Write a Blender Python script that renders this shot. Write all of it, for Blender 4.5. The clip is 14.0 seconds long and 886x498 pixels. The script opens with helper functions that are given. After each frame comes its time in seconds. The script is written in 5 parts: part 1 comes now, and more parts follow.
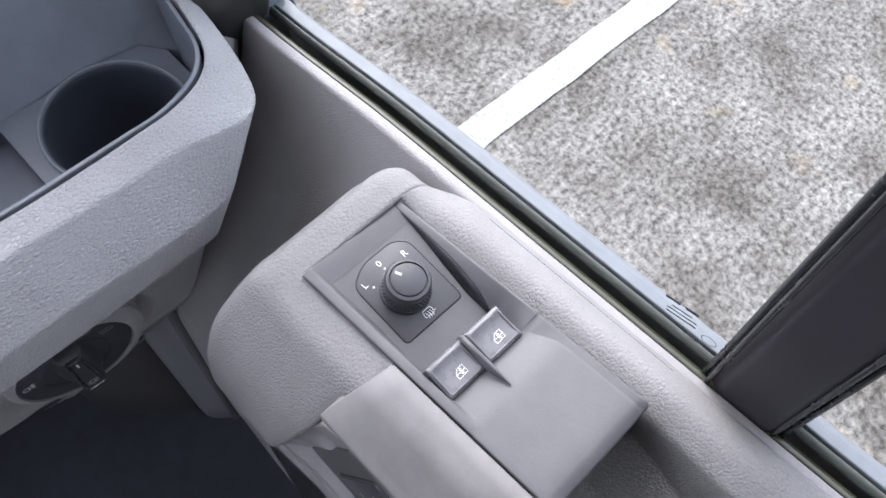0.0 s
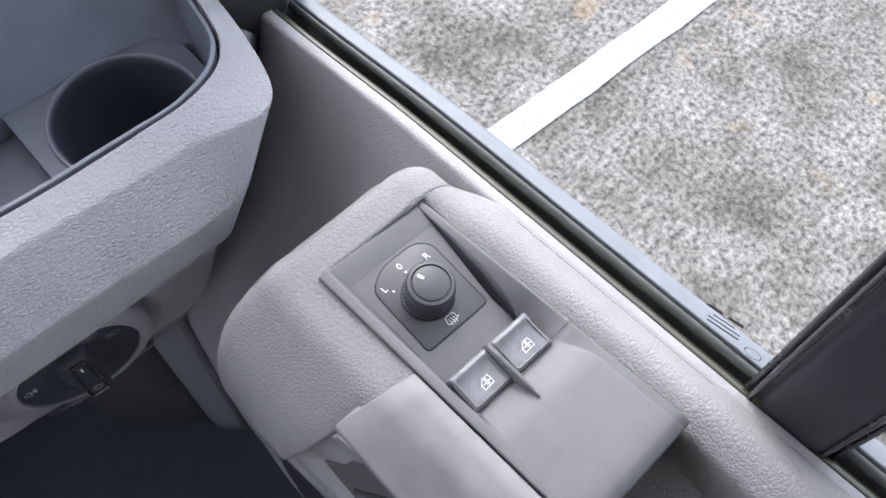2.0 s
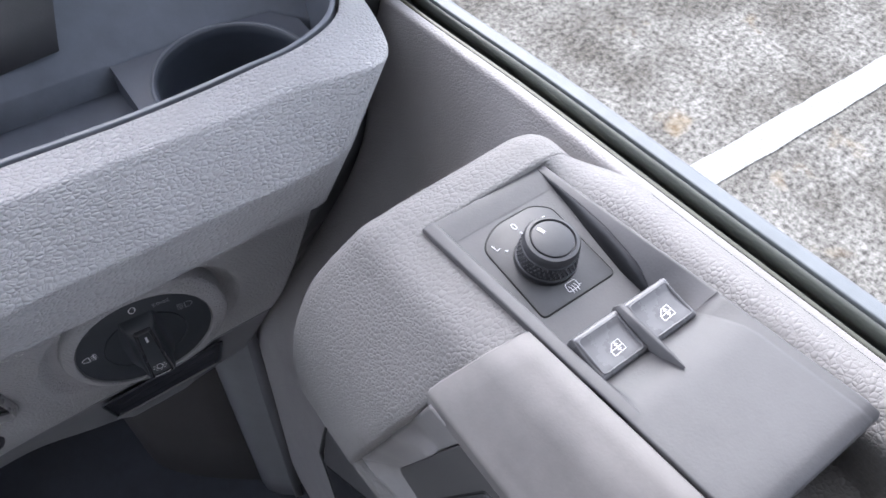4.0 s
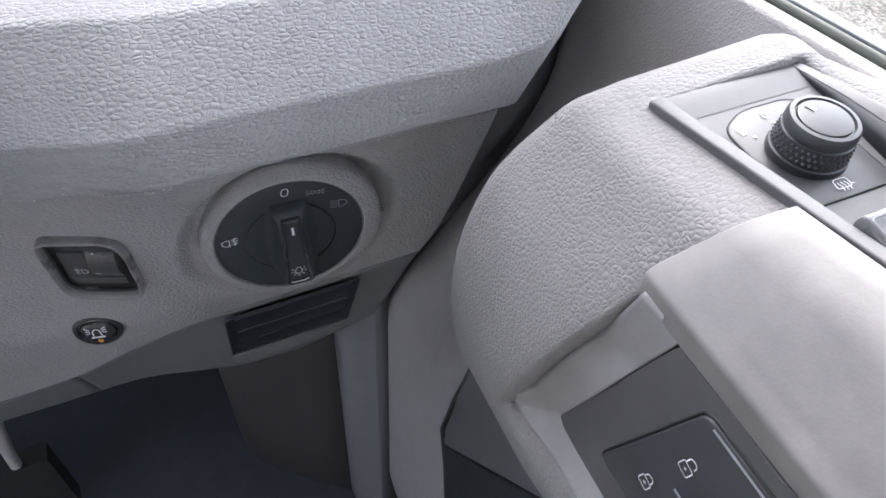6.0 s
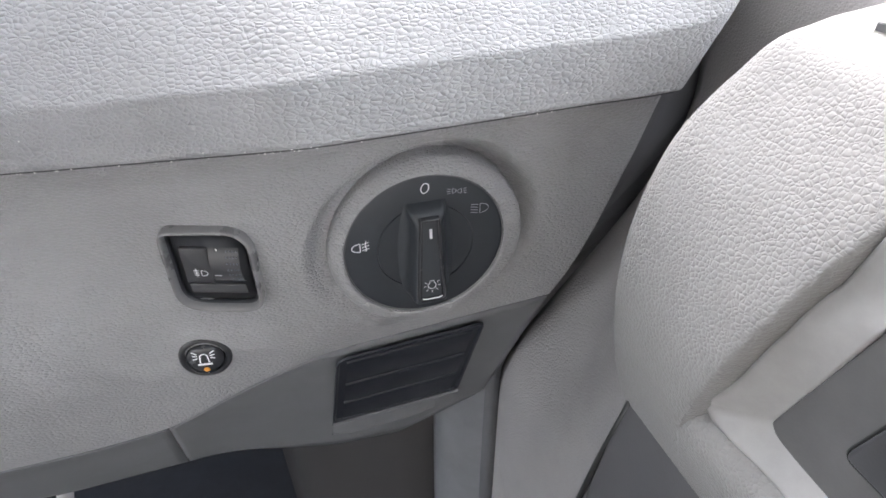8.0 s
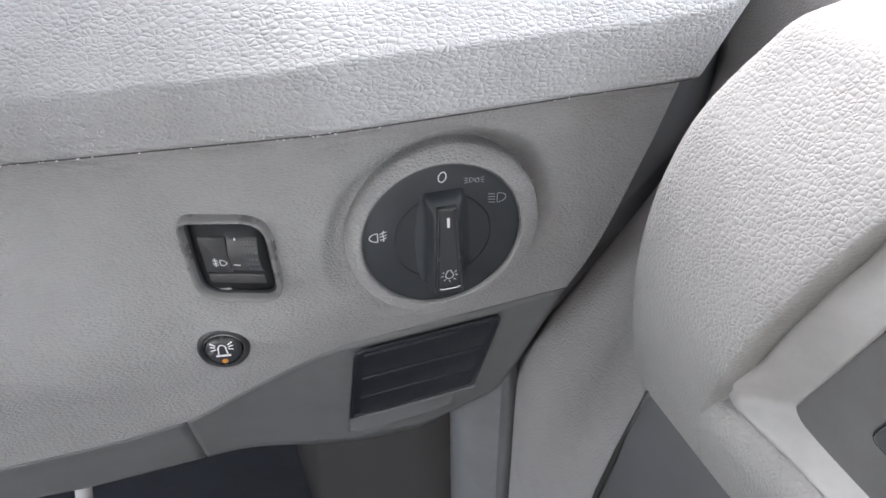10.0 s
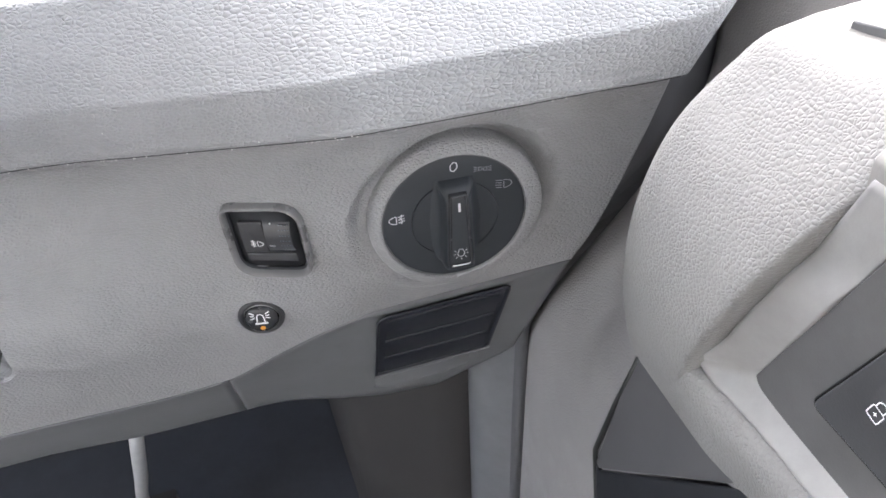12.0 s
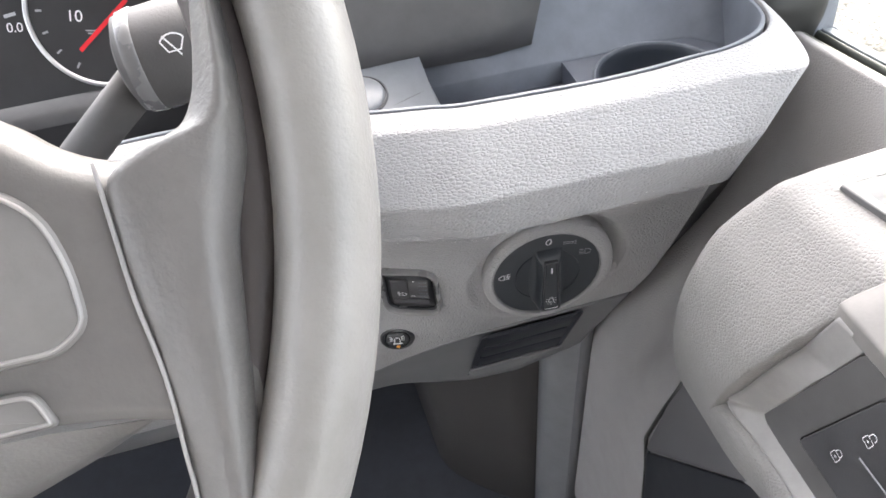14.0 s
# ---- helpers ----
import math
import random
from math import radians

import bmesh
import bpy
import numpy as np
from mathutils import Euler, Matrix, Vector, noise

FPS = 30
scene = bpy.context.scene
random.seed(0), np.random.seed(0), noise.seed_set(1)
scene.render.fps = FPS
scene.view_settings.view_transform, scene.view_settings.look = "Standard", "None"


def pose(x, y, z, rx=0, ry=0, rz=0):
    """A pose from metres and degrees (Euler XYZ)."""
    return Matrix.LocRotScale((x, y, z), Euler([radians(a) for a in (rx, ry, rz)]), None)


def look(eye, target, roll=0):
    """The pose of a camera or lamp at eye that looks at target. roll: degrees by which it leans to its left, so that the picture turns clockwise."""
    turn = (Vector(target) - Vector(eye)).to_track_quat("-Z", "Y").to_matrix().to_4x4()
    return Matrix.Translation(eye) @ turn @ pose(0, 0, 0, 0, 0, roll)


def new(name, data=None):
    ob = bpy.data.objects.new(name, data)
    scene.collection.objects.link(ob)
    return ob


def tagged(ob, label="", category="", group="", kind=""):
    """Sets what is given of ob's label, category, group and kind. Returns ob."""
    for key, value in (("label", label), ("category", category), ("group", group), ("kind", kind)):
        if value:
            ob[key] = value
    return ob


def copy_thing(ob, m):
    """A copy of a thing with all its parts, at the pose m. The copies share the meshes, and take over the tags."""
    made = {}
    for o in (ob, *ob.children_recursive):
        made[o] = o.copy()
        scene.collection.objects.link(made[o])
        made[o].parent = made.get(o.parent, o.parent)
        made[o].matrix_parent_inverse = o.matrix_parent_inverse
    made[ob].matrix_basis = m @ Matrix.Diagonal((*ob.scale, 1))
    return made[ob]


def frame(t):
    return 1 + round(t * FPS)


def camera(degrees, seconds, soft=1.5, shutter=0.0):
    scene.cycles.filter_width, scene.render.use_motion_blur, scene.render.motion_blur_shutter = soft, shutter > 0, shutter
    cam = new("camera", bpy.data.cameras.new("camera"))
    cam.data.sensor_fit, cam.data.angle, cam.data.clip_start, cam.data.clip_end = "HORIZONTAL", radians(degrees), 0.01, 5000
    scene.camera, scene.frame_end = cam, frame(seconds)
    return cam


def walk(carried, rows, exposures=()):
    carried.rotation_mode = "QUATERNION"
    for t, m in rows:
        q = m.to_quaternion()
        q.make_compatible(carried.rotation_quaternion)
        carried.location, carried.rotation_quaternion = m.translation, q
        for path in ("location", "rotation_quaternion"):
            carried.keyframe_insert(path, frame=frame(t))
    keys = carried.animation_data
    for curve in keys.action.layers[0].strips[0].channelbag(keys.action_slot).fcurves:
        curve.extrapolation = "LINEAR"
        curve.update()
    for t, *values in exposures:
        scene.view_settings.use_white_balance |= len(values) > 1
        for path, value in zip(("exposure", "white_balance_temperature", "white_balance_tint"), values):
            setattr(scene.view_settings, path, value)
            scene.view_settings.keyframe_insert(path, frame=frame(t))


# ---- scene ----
# ---------------------------------------------------------------- camera
cam = camera(61.10, 14.0, soft=1.6)
PATH = [
    (0, 0.0321, -0.2168, 1.7561, 25.71, -5.66, -44.48),
    (0.5, 0.0334, -0.2173, 1.7597, 25.89, -5.64, -44.56),
    (1, 0.0363, -0.2126, 1.7534, 25.86, -5.55, -44.30),
    (1.5, 0.0327, -0.2113, 1.7413, 26.30, -5.57, -43.92),
    (2, 0.0325, -0.2112, 1.7335, 26.71, -5.17, -43.32),
    (2.2, 0.0259, -0.2148, 1.7276, 27.80, -5.33, -43.28),
    (4.3, -0.0045, -0.2326, 1.6507, 35.78, -3.25, -34.52),
    (4.5, -0.0047, -0.2288, 1.6485, 35.47, -2.86, -33.08),
    (5, -0.0179, -0.2331, 1.6169, 37.68, -2.60, -29.08),
    (5.5, -0.0296, -0.2371, 1.5905, 39.20, -2.62, -26.20),
    (6, -0.0433, -0.2409, 1.5635, 40.97, -2.47, -24.08),
    (6.5, -0.0519, -0.2395, 1.5394, 43.84, -1.70, -22.87),
    (7, -0.0606, -0.2413, 1.5123, 47.88, -0.97, -22.18),
    (7.5, -0.0795, -0.2413, 1.4884, 51.45, -0.69, -21.46),
    (8, -0.0852, -0.2449, 1.4856, 53.17, 0.09, -20.26),
    (8.5, -0.0887, -0.2458, 1.4785, 54.02, 0.58, -19.99),
    (11, -0.0880, -0.2587, 1.4811, 52.92, 1.49, -18.83),
    (11.5, -0.0901, -0.2674, 1.4970, 51.66, 1.95, -18.42),
    (12, -0.0880, -0.2713, 1.5134, 50.00, 2.31, -18.03),
    (12.5, -0.0824, -0.2744, 1.5360, 48.29, 2.81, -17.36),
    (13, -0.0867, -0.2844, 1.5840, 46.81, 3.25, -16.76),
    (13.5, -0.1057, -0.2936, 1.6283, 45.68, 3.59, -16.29),
    (14, -0.1301, -0.3057, 1.6551, 44.81, 4.14, -15.28),
]
EXPOSURES = [(0.0, 2.17, 6050, 17), (2.2, 2.17, 6050, 17), (4.5, 2.30, 6020, 17), (5.5, 2.47, 6080, 17), (6.5, 2.93, 6480, 15), (7.5, 3.49, 6640, 13),
             (8.5, 3.57, 6640, 12), (11.0, 3.69, 6620, 12), (13.0, 3.60, 6660, 13), (14.0, 3.31, 6800, 13)]
walk(cam, [(t, pose(x, y, z, rx, ry, rz)) for t, x, y, z, rx, ry, rz in PATH], EXPOSURES)

# ---------------------------------------------------------------- light
SUN_AZ, SUN_EL = 24.0, 42.0
world = bpy.data.worlds.new("world")
scene.world = world
world.use_nodes = True
wn = world.node_tree
sky = wn.nodes.new("ShaderNodeTexSky")
sky.sky_type = "NISHITA"
sky.sun_disc = False
sky.sun_elevation = radians(SUN_EL)
sky.sun_rotation = radians(SUN_AZ)
sky.air_density, sky.dust_density, sky.ozone_density = 1.0, 3.0, 1.0
bg = wn.nodes["Background"]
bg.inputs["Strength"].default_value = 0.15
cloud = wn.nodes.new("ShaderNodeHueSaturation")
cloud.inputs["Saturation"].default_value = 0.4
wn.links.new(sky.outputs["Color"], cloud.inputs["Color"])
wn.links.new(cloud.outputs["Color"], bg.inputs["Color"])
sun_data = bpy.data.lights.new("sun", "SUN")
sun_data.energy, sun_data.angle, sun_data.color = 0.62, radians(130), (1.0, 0.98, 0.95)
sun = new("sun", sun_data)
az, el = radians(SUN_AZ), radians(SUN_EL)
sun_dir = Vector((math.sin(az) * math.cos(el), math.cos(az) * math.cos(el), math.sin(el)))
sun.matrix_world = look(sun_dir * 10, (0, 0, 0))


# ---------------------------------------------------------------- materials
def nodes_of(name, rough=0.5, metal=0.0, spec=0.5):
    m = bpy.data.materials.new(name)
    m.use_nodes = True
    nt = m.node_tree
    b = nt.nodes["Principled BSDF"]
    b.inputs["Roughness"].default_value = rough
    b.inputs["Metallic"].default_value = metal
    b.inputs["Specular IOR Level"].default_value = spec
    return m, nt, b


def node(nt, kind, **values):
    n = nt.nodes.new(kind)
    for key, value in values.items():
        n.inputs[key.replace("_", " ")].default_value = value
    return n


def coords(nt):
    return nt.nodes.new("ShaderNodeTexCoord").outputs["Object"]


def tone(nt, source, low, high, a=0.3, b=0.7):
    ramp = nt.nodes.new("ShaderNodeValToRGB")
    ramp.color_ramp.elements[0].position, ramp.color_ramp.elements[1].position = a, b
    ramp.color_ramp.elements[0].color, ramp.color_ramp.elements[1].color = (*low, 1), (*high, 1)
    nt.links.new(source, ramp.inputs["Fac"])
    return ramp.outputs["Color"]


def shade(c, k):
    return tuple(max(0.0, min(1.0, v * k)) for v in c)


def grain_plastic(name, colour, rough=0.55, cell=0.0026, depth=0.00025, crease=0.17):
    """Moulded plastic with a leather grain: irregular pebbles parted by fine creases, slight blotches and handling marks."""
    m, nt, b = nodes_of(name, rough, spec=0.35)
    at = coords(nt)
    warp = node(nt, "ShaderNodeTexNoise", Scale=0.40 / cell, Detail=1.0)
    nt.links.new(at, warp.inputs["Vector"])
    off = nt.nodes.new("ShaderNodeVectorMath")
    off.operation = "MULTIPLY_ADD"
    off.inputs[1].default_value = (cell * 0.75,) * 3
    nt.links.new(warp.outputs["Color"], off.inputs[0])
    nt.links.new(at, off.inputs[2])
    vor = nt.nodes.new("ShaderNodeTexVoronoi")
    vor.feature = "DISTANCE_TO_EDGE"
    vor.inputs["Scale"].default_value = 1.0 / cell
    wide = nt.nodes.new("ShaderNodeVectorMath")
    wide.operation = "MULTIPLY"
    wide.inputs[1].default_value = (0.62, 0.95, 1.15)
    nt.links.new(off.outputs[0], wide.inputs[0])
    nt.links.new(wide.outputs[0], vor.inputs["Vector"])
    near = nt.nodes.new("ShaderNodeMapRange")
    near.inputs["From Max"].default_value = crease
    nt.links.new(vor.outputs["Distance"], near.inputs["Value"])
    rest = nt.nodes.new("ShaderNodeMath")
    rest.operation = "SUBTRACT"
    rest.inputs[0].default_value = 2.0
    nt.links.new(near.outputs["Result"], rest.inputs[1])
    height = nt.nodes.new("ShaderNodeMath")
    height.operation = "MULTIPLY"
    nt.links.new(near.outputs["Result"], height.inputs[0])
    nt.links.new(rest.outputs[0], height.inputs[1])
    # rounded crowns of the pebbles
    crown = nt.nodes.new("ShaderNodeTexVoronoi")
    crown.feature = "SMOOTH_F1"
    crown.inputs["Scale"].default_value = 1.0 / cell
    crown.inputs["Smoothness"].default_value = 0.25
    nt.links.new(wide.outputs[0], crown.inputs["Vector"])
    round_off = nt.nodes.new("ShaderNodeMath")
    round_off.operation = "MULTIPLY"
    nt.links.new(crown.outputs["Distance"], round_off.inputs[0])
    nt.links.new(crown.outputs["Distance"], round_off.inputs[1])
    dome = nt.nodes.new("ShaderNodeMapRange")
    dome.inputs["From Min"].default_value, dome.inputs["From Max"].default_value = 0.0, 0.55
    dome.inputs["To Min"].default_value, dome.inputs["To Max"].default_value = 1.0, 0.0
    nt.links.new(round_off.outputs[0], dome.inputs["Value"])
    blend = nt.nodes.new("ShaderNodeMix")
    blend.inputs["Factor"].default_value = 0.38
    nt.links.new(height.outputs[0], blend.inputs["A"])
    nt.links.new(dome.outputs["Result"], blend.inputs["B"])
    # creases fade in and out over a few centimetres
    fade = node(nt, "ShaderNodeTexNoise", Scale=0.16 / cell, Detail=2.0)
    nt.links.new(at, fade.inputs["Vector"])
    fr = nt.nodes.new("ShaderNodeMapRange")
    fr.inputs["From Min"].default_value, fr.inputs["From Max"].default_value = 0.3, 0.7
    fr.inputs["To Min"].default_value, fr.inputs["To Max"].default_value = 0.7, 1.1
    nt.links.new(fade.outputs["Fac"], fr.inputs["Value"])
    deep = nt.nodes.new("ShaderNodeMath")
    deep.operation = "MULTIPLY"
    nt.links.new(blend.outputs["Result"], deep.inputs[0])
    nt.links.new(fr.outputs["Result"], deep.inputs[1])
    micro = node(nt, "ShaderNodeTexNoise", Scale=1500.0, Detail=2.0)
    nt.links.new(at, micro.inputs["Vector"])
    add = nt.nodes.new("ShaderNodeMath")
    add.operation = "MULTIPLY_ADD"
    add.inputs[1].default_value = 0.22
    nt.links.new(micro.outputs["Fac"], add.inputs[0])
    nt.links.new(deep.outputs[0], add.inputs[2])
    bump = nt.nodes.new("ShaderNodeBump")
    bump.inputs["Strength"].default_value = 0.9
    bump.inputs["Distance"].default_value = depth
    nt.links.new(add.outputs[0], bump.inputs["Height"])
    nt.links.new(bump.outputs["Normal"], b.inputs["Normal"])
    blot = node(nt, "ShaderNodeTexNoise", Scale=22.0, Detail=5.0, Roughness=0.6)
    nt.links.new(at, blot.inputs["Vector"])
    nt.links.new(tone(nt, blot.outputs["Fac"], shade(colour, 0.93), shade(colour, 1.06)), b.inputs["Base Color"])
    wear = node(nt, "ShaderNodeTexNoise", Scale=60.0, Detail=4.0)
    nt.links.new(at, wear.inputs["Vector"])
    rr = nt.nodes.new("ShaderNodeMapRange")
    rr.inputs["To Min"].default_value, rr.inputs["To Max"].default_value = rough - 0.07, rough + 0.1
    nt.links.new(wear.outputs["Fac"], rr.inputs["Value"])
    nt.links.new(rr.outputs["Result"], b.inputs["Roughness"])
    return m


def satin(name, colour, rough=0.4, speck=0.05, metal=0.0, spec=0.5, scale=900.0):
    """Fine matt or satin moulding: eroded-grain bump, faint dust."""
    m, nt, b = nodes_of(name, rough, metal, spec)
    at = coords(nt)
    micro = node(nt, "ShaderNodeTexNoise", Scale=scale, Detail=3.0)
    nt.links.new(at, micro.inputs["Vector"])
    bump = nt.nodes.new("ShaderNodeBump")
    bump.inputs["Strength"].default_value = speck * 4
    bump.inputs["Distance"].default_value = 0.0002
    nt.links.new(micro.outputs["Fac"], bump.inputs["Height"])
    nt.links.new(bump.outputs["Normal"], b.inputs["Normal"])
    dust = node(nt, "ShaderNodeTexNoise", Scale=45.0, Detail=6.0, Roughness=0.65)
    nt.links.new(at, dust.inputs["Vector"])
    nt.links.new(tone(nt, dust.outputs["Fac"], shade(colour, 0.88), shade(colour, 1.14)), b.inputs["Base Color"])
    rr = nt.nodes.new("ShaderNodeMapRange")
    rr.inputs["To Min"].default_value, rr.inputs["To Max"].default_value = max(0.02, rough - 0.08), rough + 0.1
    nt.links.new(dust.outputs["Fac"], rr.inputs["Value"])
    nt.links.new(rr.outputs["Result"], b.inputs["Roughness"])
    return m


def printed(name, colour):
    m, nt, b = nodes_of(name, 0.6, spec=0.2)
    b.inputs["Base Color"].default_value = (*colour, 1)
    return m


M_PAD = grain_plastic("pale_grey_grained_pad", (0.308, 0.310, 0.314), 0.50, 0.0018, 0.00075, 0.50)
M_PANEL = grain_plastic("mid_grey_grained_panel", (0.294, 0.294, 0.297), 0.40, 0.0016, 0.00066, 0.50)
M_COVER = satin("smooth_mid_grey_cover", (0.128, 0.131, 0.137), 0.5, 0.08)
M_CARD = grain_plastic("warm_grey_door_card", (0.275, 0.264, 0.262), 0.5, 0.0018, 0.00024, 0.45)
M_BAND = satin("smooth_warm_grey_band", (0.262, 0.254, 0.250), 0.45, 0.08)
M_POD = grain_plastic("warm_grey_padded_pod", (0.228, 0.222, 0.218), 0.57, 0.0018, 0.00042, 0.42)
M_PULL = satin("warm_grey_pull_grip", (0.192, 0.183, 0.177), 0.48, 0.06)
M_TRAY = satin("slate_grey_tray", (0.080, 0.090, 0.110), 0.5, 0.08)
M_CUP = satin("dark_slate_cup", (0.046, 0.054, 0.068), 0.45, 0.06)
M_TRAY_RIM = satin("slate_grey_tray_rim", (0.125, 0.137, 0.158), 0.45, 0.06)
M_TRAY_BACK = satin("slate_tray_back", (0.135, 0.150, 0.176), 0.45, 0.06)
M_BEZEL = satin("charcoal_switch_bezel", (0.082, 0.081, 0.084), 0.46, 0.1)
M_DARK = satin("charcoal_recess", (0.06, 0.06, 0.064), 0.5, 0.1)
M_BLACK = satin("black_switch_plastic", (0.024, 0.025, 0.028), 0.36, 0.04)
M_DIAL = satin("blue_black_dial", (0.025, 0.029, 0.034), 0.5, 0.03)
M_LOCK = satin("dark_grey_lock_key", (0.055, 0.055, 0.058), 0.38, 0.05)
M_GLOSS = satin("black_glossy_keycap", (0.03, 0.031, 0.034), 0.25, 0.02, spec=0.6)
M_KEYCAP = satin("grey_glossy_keycap", (0.15, 0.15, 0.155), 0.26, 0.015)
M_RUBBER = satin("black_window_rubber", (0.02, 0.021, 0.02), 0.5, 0.1)
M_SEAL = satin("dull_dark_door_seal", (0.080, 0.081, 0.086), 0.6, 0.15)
M_POST = satin("black_window_post", (0.034, 0.031, 0.036), 0.40, 0.03, spec=0.3)
M_RECESS = satin("charcoal_recess_panel", (0.092, 0.090, 0.090), 0.45, 0.08)
M_SILL = satin("pale_painted_outer_sill", (0.13, 0.142, 0.155), 0.5, 0.03)
M_MOSS = satin("mossy_black_rubber", (0.040, 0.042, 0.026), 0.32, 0.3, scale=260.0)
M_FELT = satin("grey_green_seal_felt", (0.050, 0.055, 0.050), 0.55, 0.2)
M_WHITE = printed("white_print", (0.75, 0.75, 0.77))
M_FAINT = printed("dim_white_print", (0.34, 0.35, 0.37))
M_INK = printed("dark_glass_print", (0.06, 0.06, 0.07))
M_ORANGE = printed("amber_print", (0.62, 0.27, 0.05))
M_RED = printed("red_needle", (0.65, 0.03, 0.04))
M_GRIP = satin("worn_grey_wheel_leather", (0.238, 0.232, 0.227), 0.32, 0.16, scale=900.0)
M_SILVER = satin("silver_trim", (0.55, 0.55, 0.56), 0.3, 0.03, metal=0.7)
M_CARPET = satin("black_carpet", (0.046, 0.051, 0.063), 0.95, 0.5, scale=1500.0)
M_LINING = satin("brown_black_lining", (0.027, 0.025, 0.025), 0.9, 0.4, scale=1200.0)
# surfaces out of view, tones set for the fill light they bounce
M_BOUNCE = satin("unseen_bounce_wall", (0.50, 0.497, 0.488), 0.8, 0.2)
M_HEAD = satin("unseen_pale_lining", (0.60, 0.595, 0.585), 0.9, 0.3)
M_HOOD = satin("charcoal_binnacle", (0.075, 0.073, 0.075), 0.6, 0.12)
M_SPOKE = satin("satin_grey_spoke", (0.135, 0.130, 0.128), 0.34, 0.10)
M_REST = satin("grey_wheel_leather", (0.145, 0.141, 0.139), 0.36, 0.30, scale=700.0)
M_BUTTON = satin("grey_button", (0.185, 0.180, 0.179), 0.30, 0.06)
M_KNOB = satin("worn_black_knob", (0.045, 0.046, 0.050), 0.34, 0.04)
M_EDGE = satin("dull_silver_edge", (0.34, 0.33, 0.33), 0.35, 0.03, metal=0.4)
M_GROOVE = satin("dark_groove", (0.074, 0.066, 0.068), 0.42, 0.1)
M_STEEL = satin("brushed_steel", (0.62, 0.62, 0.62), 0.34, 0.03, metal=0.5)


def glass():
    m, nt, b = nodes_of("window_glass", 0.0)
    out = nt.nodes["Material Output"]
    clear = nt.nodes.new("ShaderNodeBsdfTransparent")
    clear.inputs["Color"].default_value = (0.93, 0.96, 0.94, 1)
    shine = nt.nodes.new("ShaderNodeBsdfGlossy")
    shine.inputs["Roughness"].default_value = 0.0
    fres = nt.nodes.new("ShaderNodeFresnel")
    fres.inputs["IOR"].default_value = 1.35
    mix = nt.nodes.new("ShaderNodeMixShader")
    nt.links.new(fres.outputs[0], mix.inputs[0])
    nt.links.new(clear.outputs[0], mix.inputs[1])
    nt.links.new(shine.outputs[0], mix.inputs[2])
    nt.links.new(mix.outputs[0], out.inputs["Surface"])
    return m


M_GLASS = glass()


def asphalt():
    m, nt, b = nodes_of("worn_pale_asphalt", 0.9, spec=0.25)
    at = coords(nt)
    stones = node(nt, "ShaderNodeTexNoise", Scale=52.0, Detail=4.0, Roughness=0.68)
    nt.links.new(at, stones.inputs["Vector"])
    col = tone(nt, stones.outputs["Fac"], (0.066, 0.063, 0.058), (0.345, 0.336, 0.317), 0.35, 0.68)
    wide = node(nt, "ShaderNodeTexNoise", Scale=3.2, Detail=7.0, Roughness=0.68)
    nt.links.new(at, wide.inputs["Vector"])
    stain = tone(nt, wide.outputs["Fac"], (0.42, 0.395, 0.36), (1.0, 0.985, 0.955), 0.36, 0.62)
    mul = nt.nodes.new("ShaderNodeMix")
    mul.data_type, mul.blend_type = "RGBA", "MULTIPLY"
    mul.inputs["Factor"].default_value = 1.0
    nt.links.new(col, mul.inputs["A"])
    nt.links.new(stain, mul.inputs["B"])
    rust = node(nt, "ShaderNodeTexNoise", Scale=5.0, Detail=3.0)
    nt.links.new(at, rust.inputs["Vector"])
    rmask = tone(nt, rust.outputs["Fac"], (0, 0, 0), (0.5, 0.5, 0.5), 0.64, 0.8)
    warm = nt.nodes.new("ShaderNodeMix")
    warm.data_type = "RGBA"
    warm.inputs["B"].default_value = (0.30, 0.20, 0.09, 1)
    nt.links.new(rmask, warm.inputs["Factor"])
    nt.links.new(mul.outputs["Result"], warm.inputs["A"])
    nt.links.new(warm.outputs["Result"], b.inputs["Base Color"])
    bump = nt.nodes.new("ShaderNodeBump")
    bump.inputs["Strength"].default_value, bump.inputs["Distance"].default_value = 0.45, 0.004
    nt.links.new(stones.outputs["Fac"], bump.inputs["Height"])
    nt.links.new(bump.outputs["Normal"], b.inputs["Normal"])
    return m


def road_paint():
    m, nt, b = nodes_of("worn_white_road_paint", 0.8, spec=0.3)
    at = coords(nt)
    wear = node(nt, "ShaderNodeTexNoise", Scale=130.0, Detail=5.0)
    nt.links.new(at, wear.inputs["Vector"])
    nt.links.new(tone(nt, wear.outputs["Fac"], (0.23, 0.23, 0.22), (0.38, 0.38, 0.37), 0.34, 0.56), b.inputs["Base Color"])
    return m


M_ASPHALT, M_PAINT = asphalt(), road_paint()


# ---------------------------------------------------------------- building helpers
BASE = {}


def thing(name, at, label, category, group="", kind=""):
    ob = new(name)
    ob.location = at
    ob.empty_display_size = 0.02
    BASE[ob.name] = Vector(at)
    return tagged(ob, label, category, group, kind)


def mesh_object(name, bm, material, smooth=True):
    me = bpy.data.meshes.new(name)
    bm.to_mesh(me)
    bm.free()
    me.materials.append(material)
    if smooth:
        me.shade_smooth()
    return new(name, me)


def part(name, bm, material, parent, label="", smooth=True):
    ob = mesh_object(name, bm, material, smooth)
    ob.parent = parent
    if parent.name in BASE:
        ob.matrix_parent_inverse = Matrix.Translation(-BASE[parent.name])
    return tagged(ob, label)


def solid(ob, thick, offset=-1.0):
    mod = ob.modifiers.new("thickness", "SOLIDIFY")
    mod.thickness, mod.offset = thick, offset
    return ob


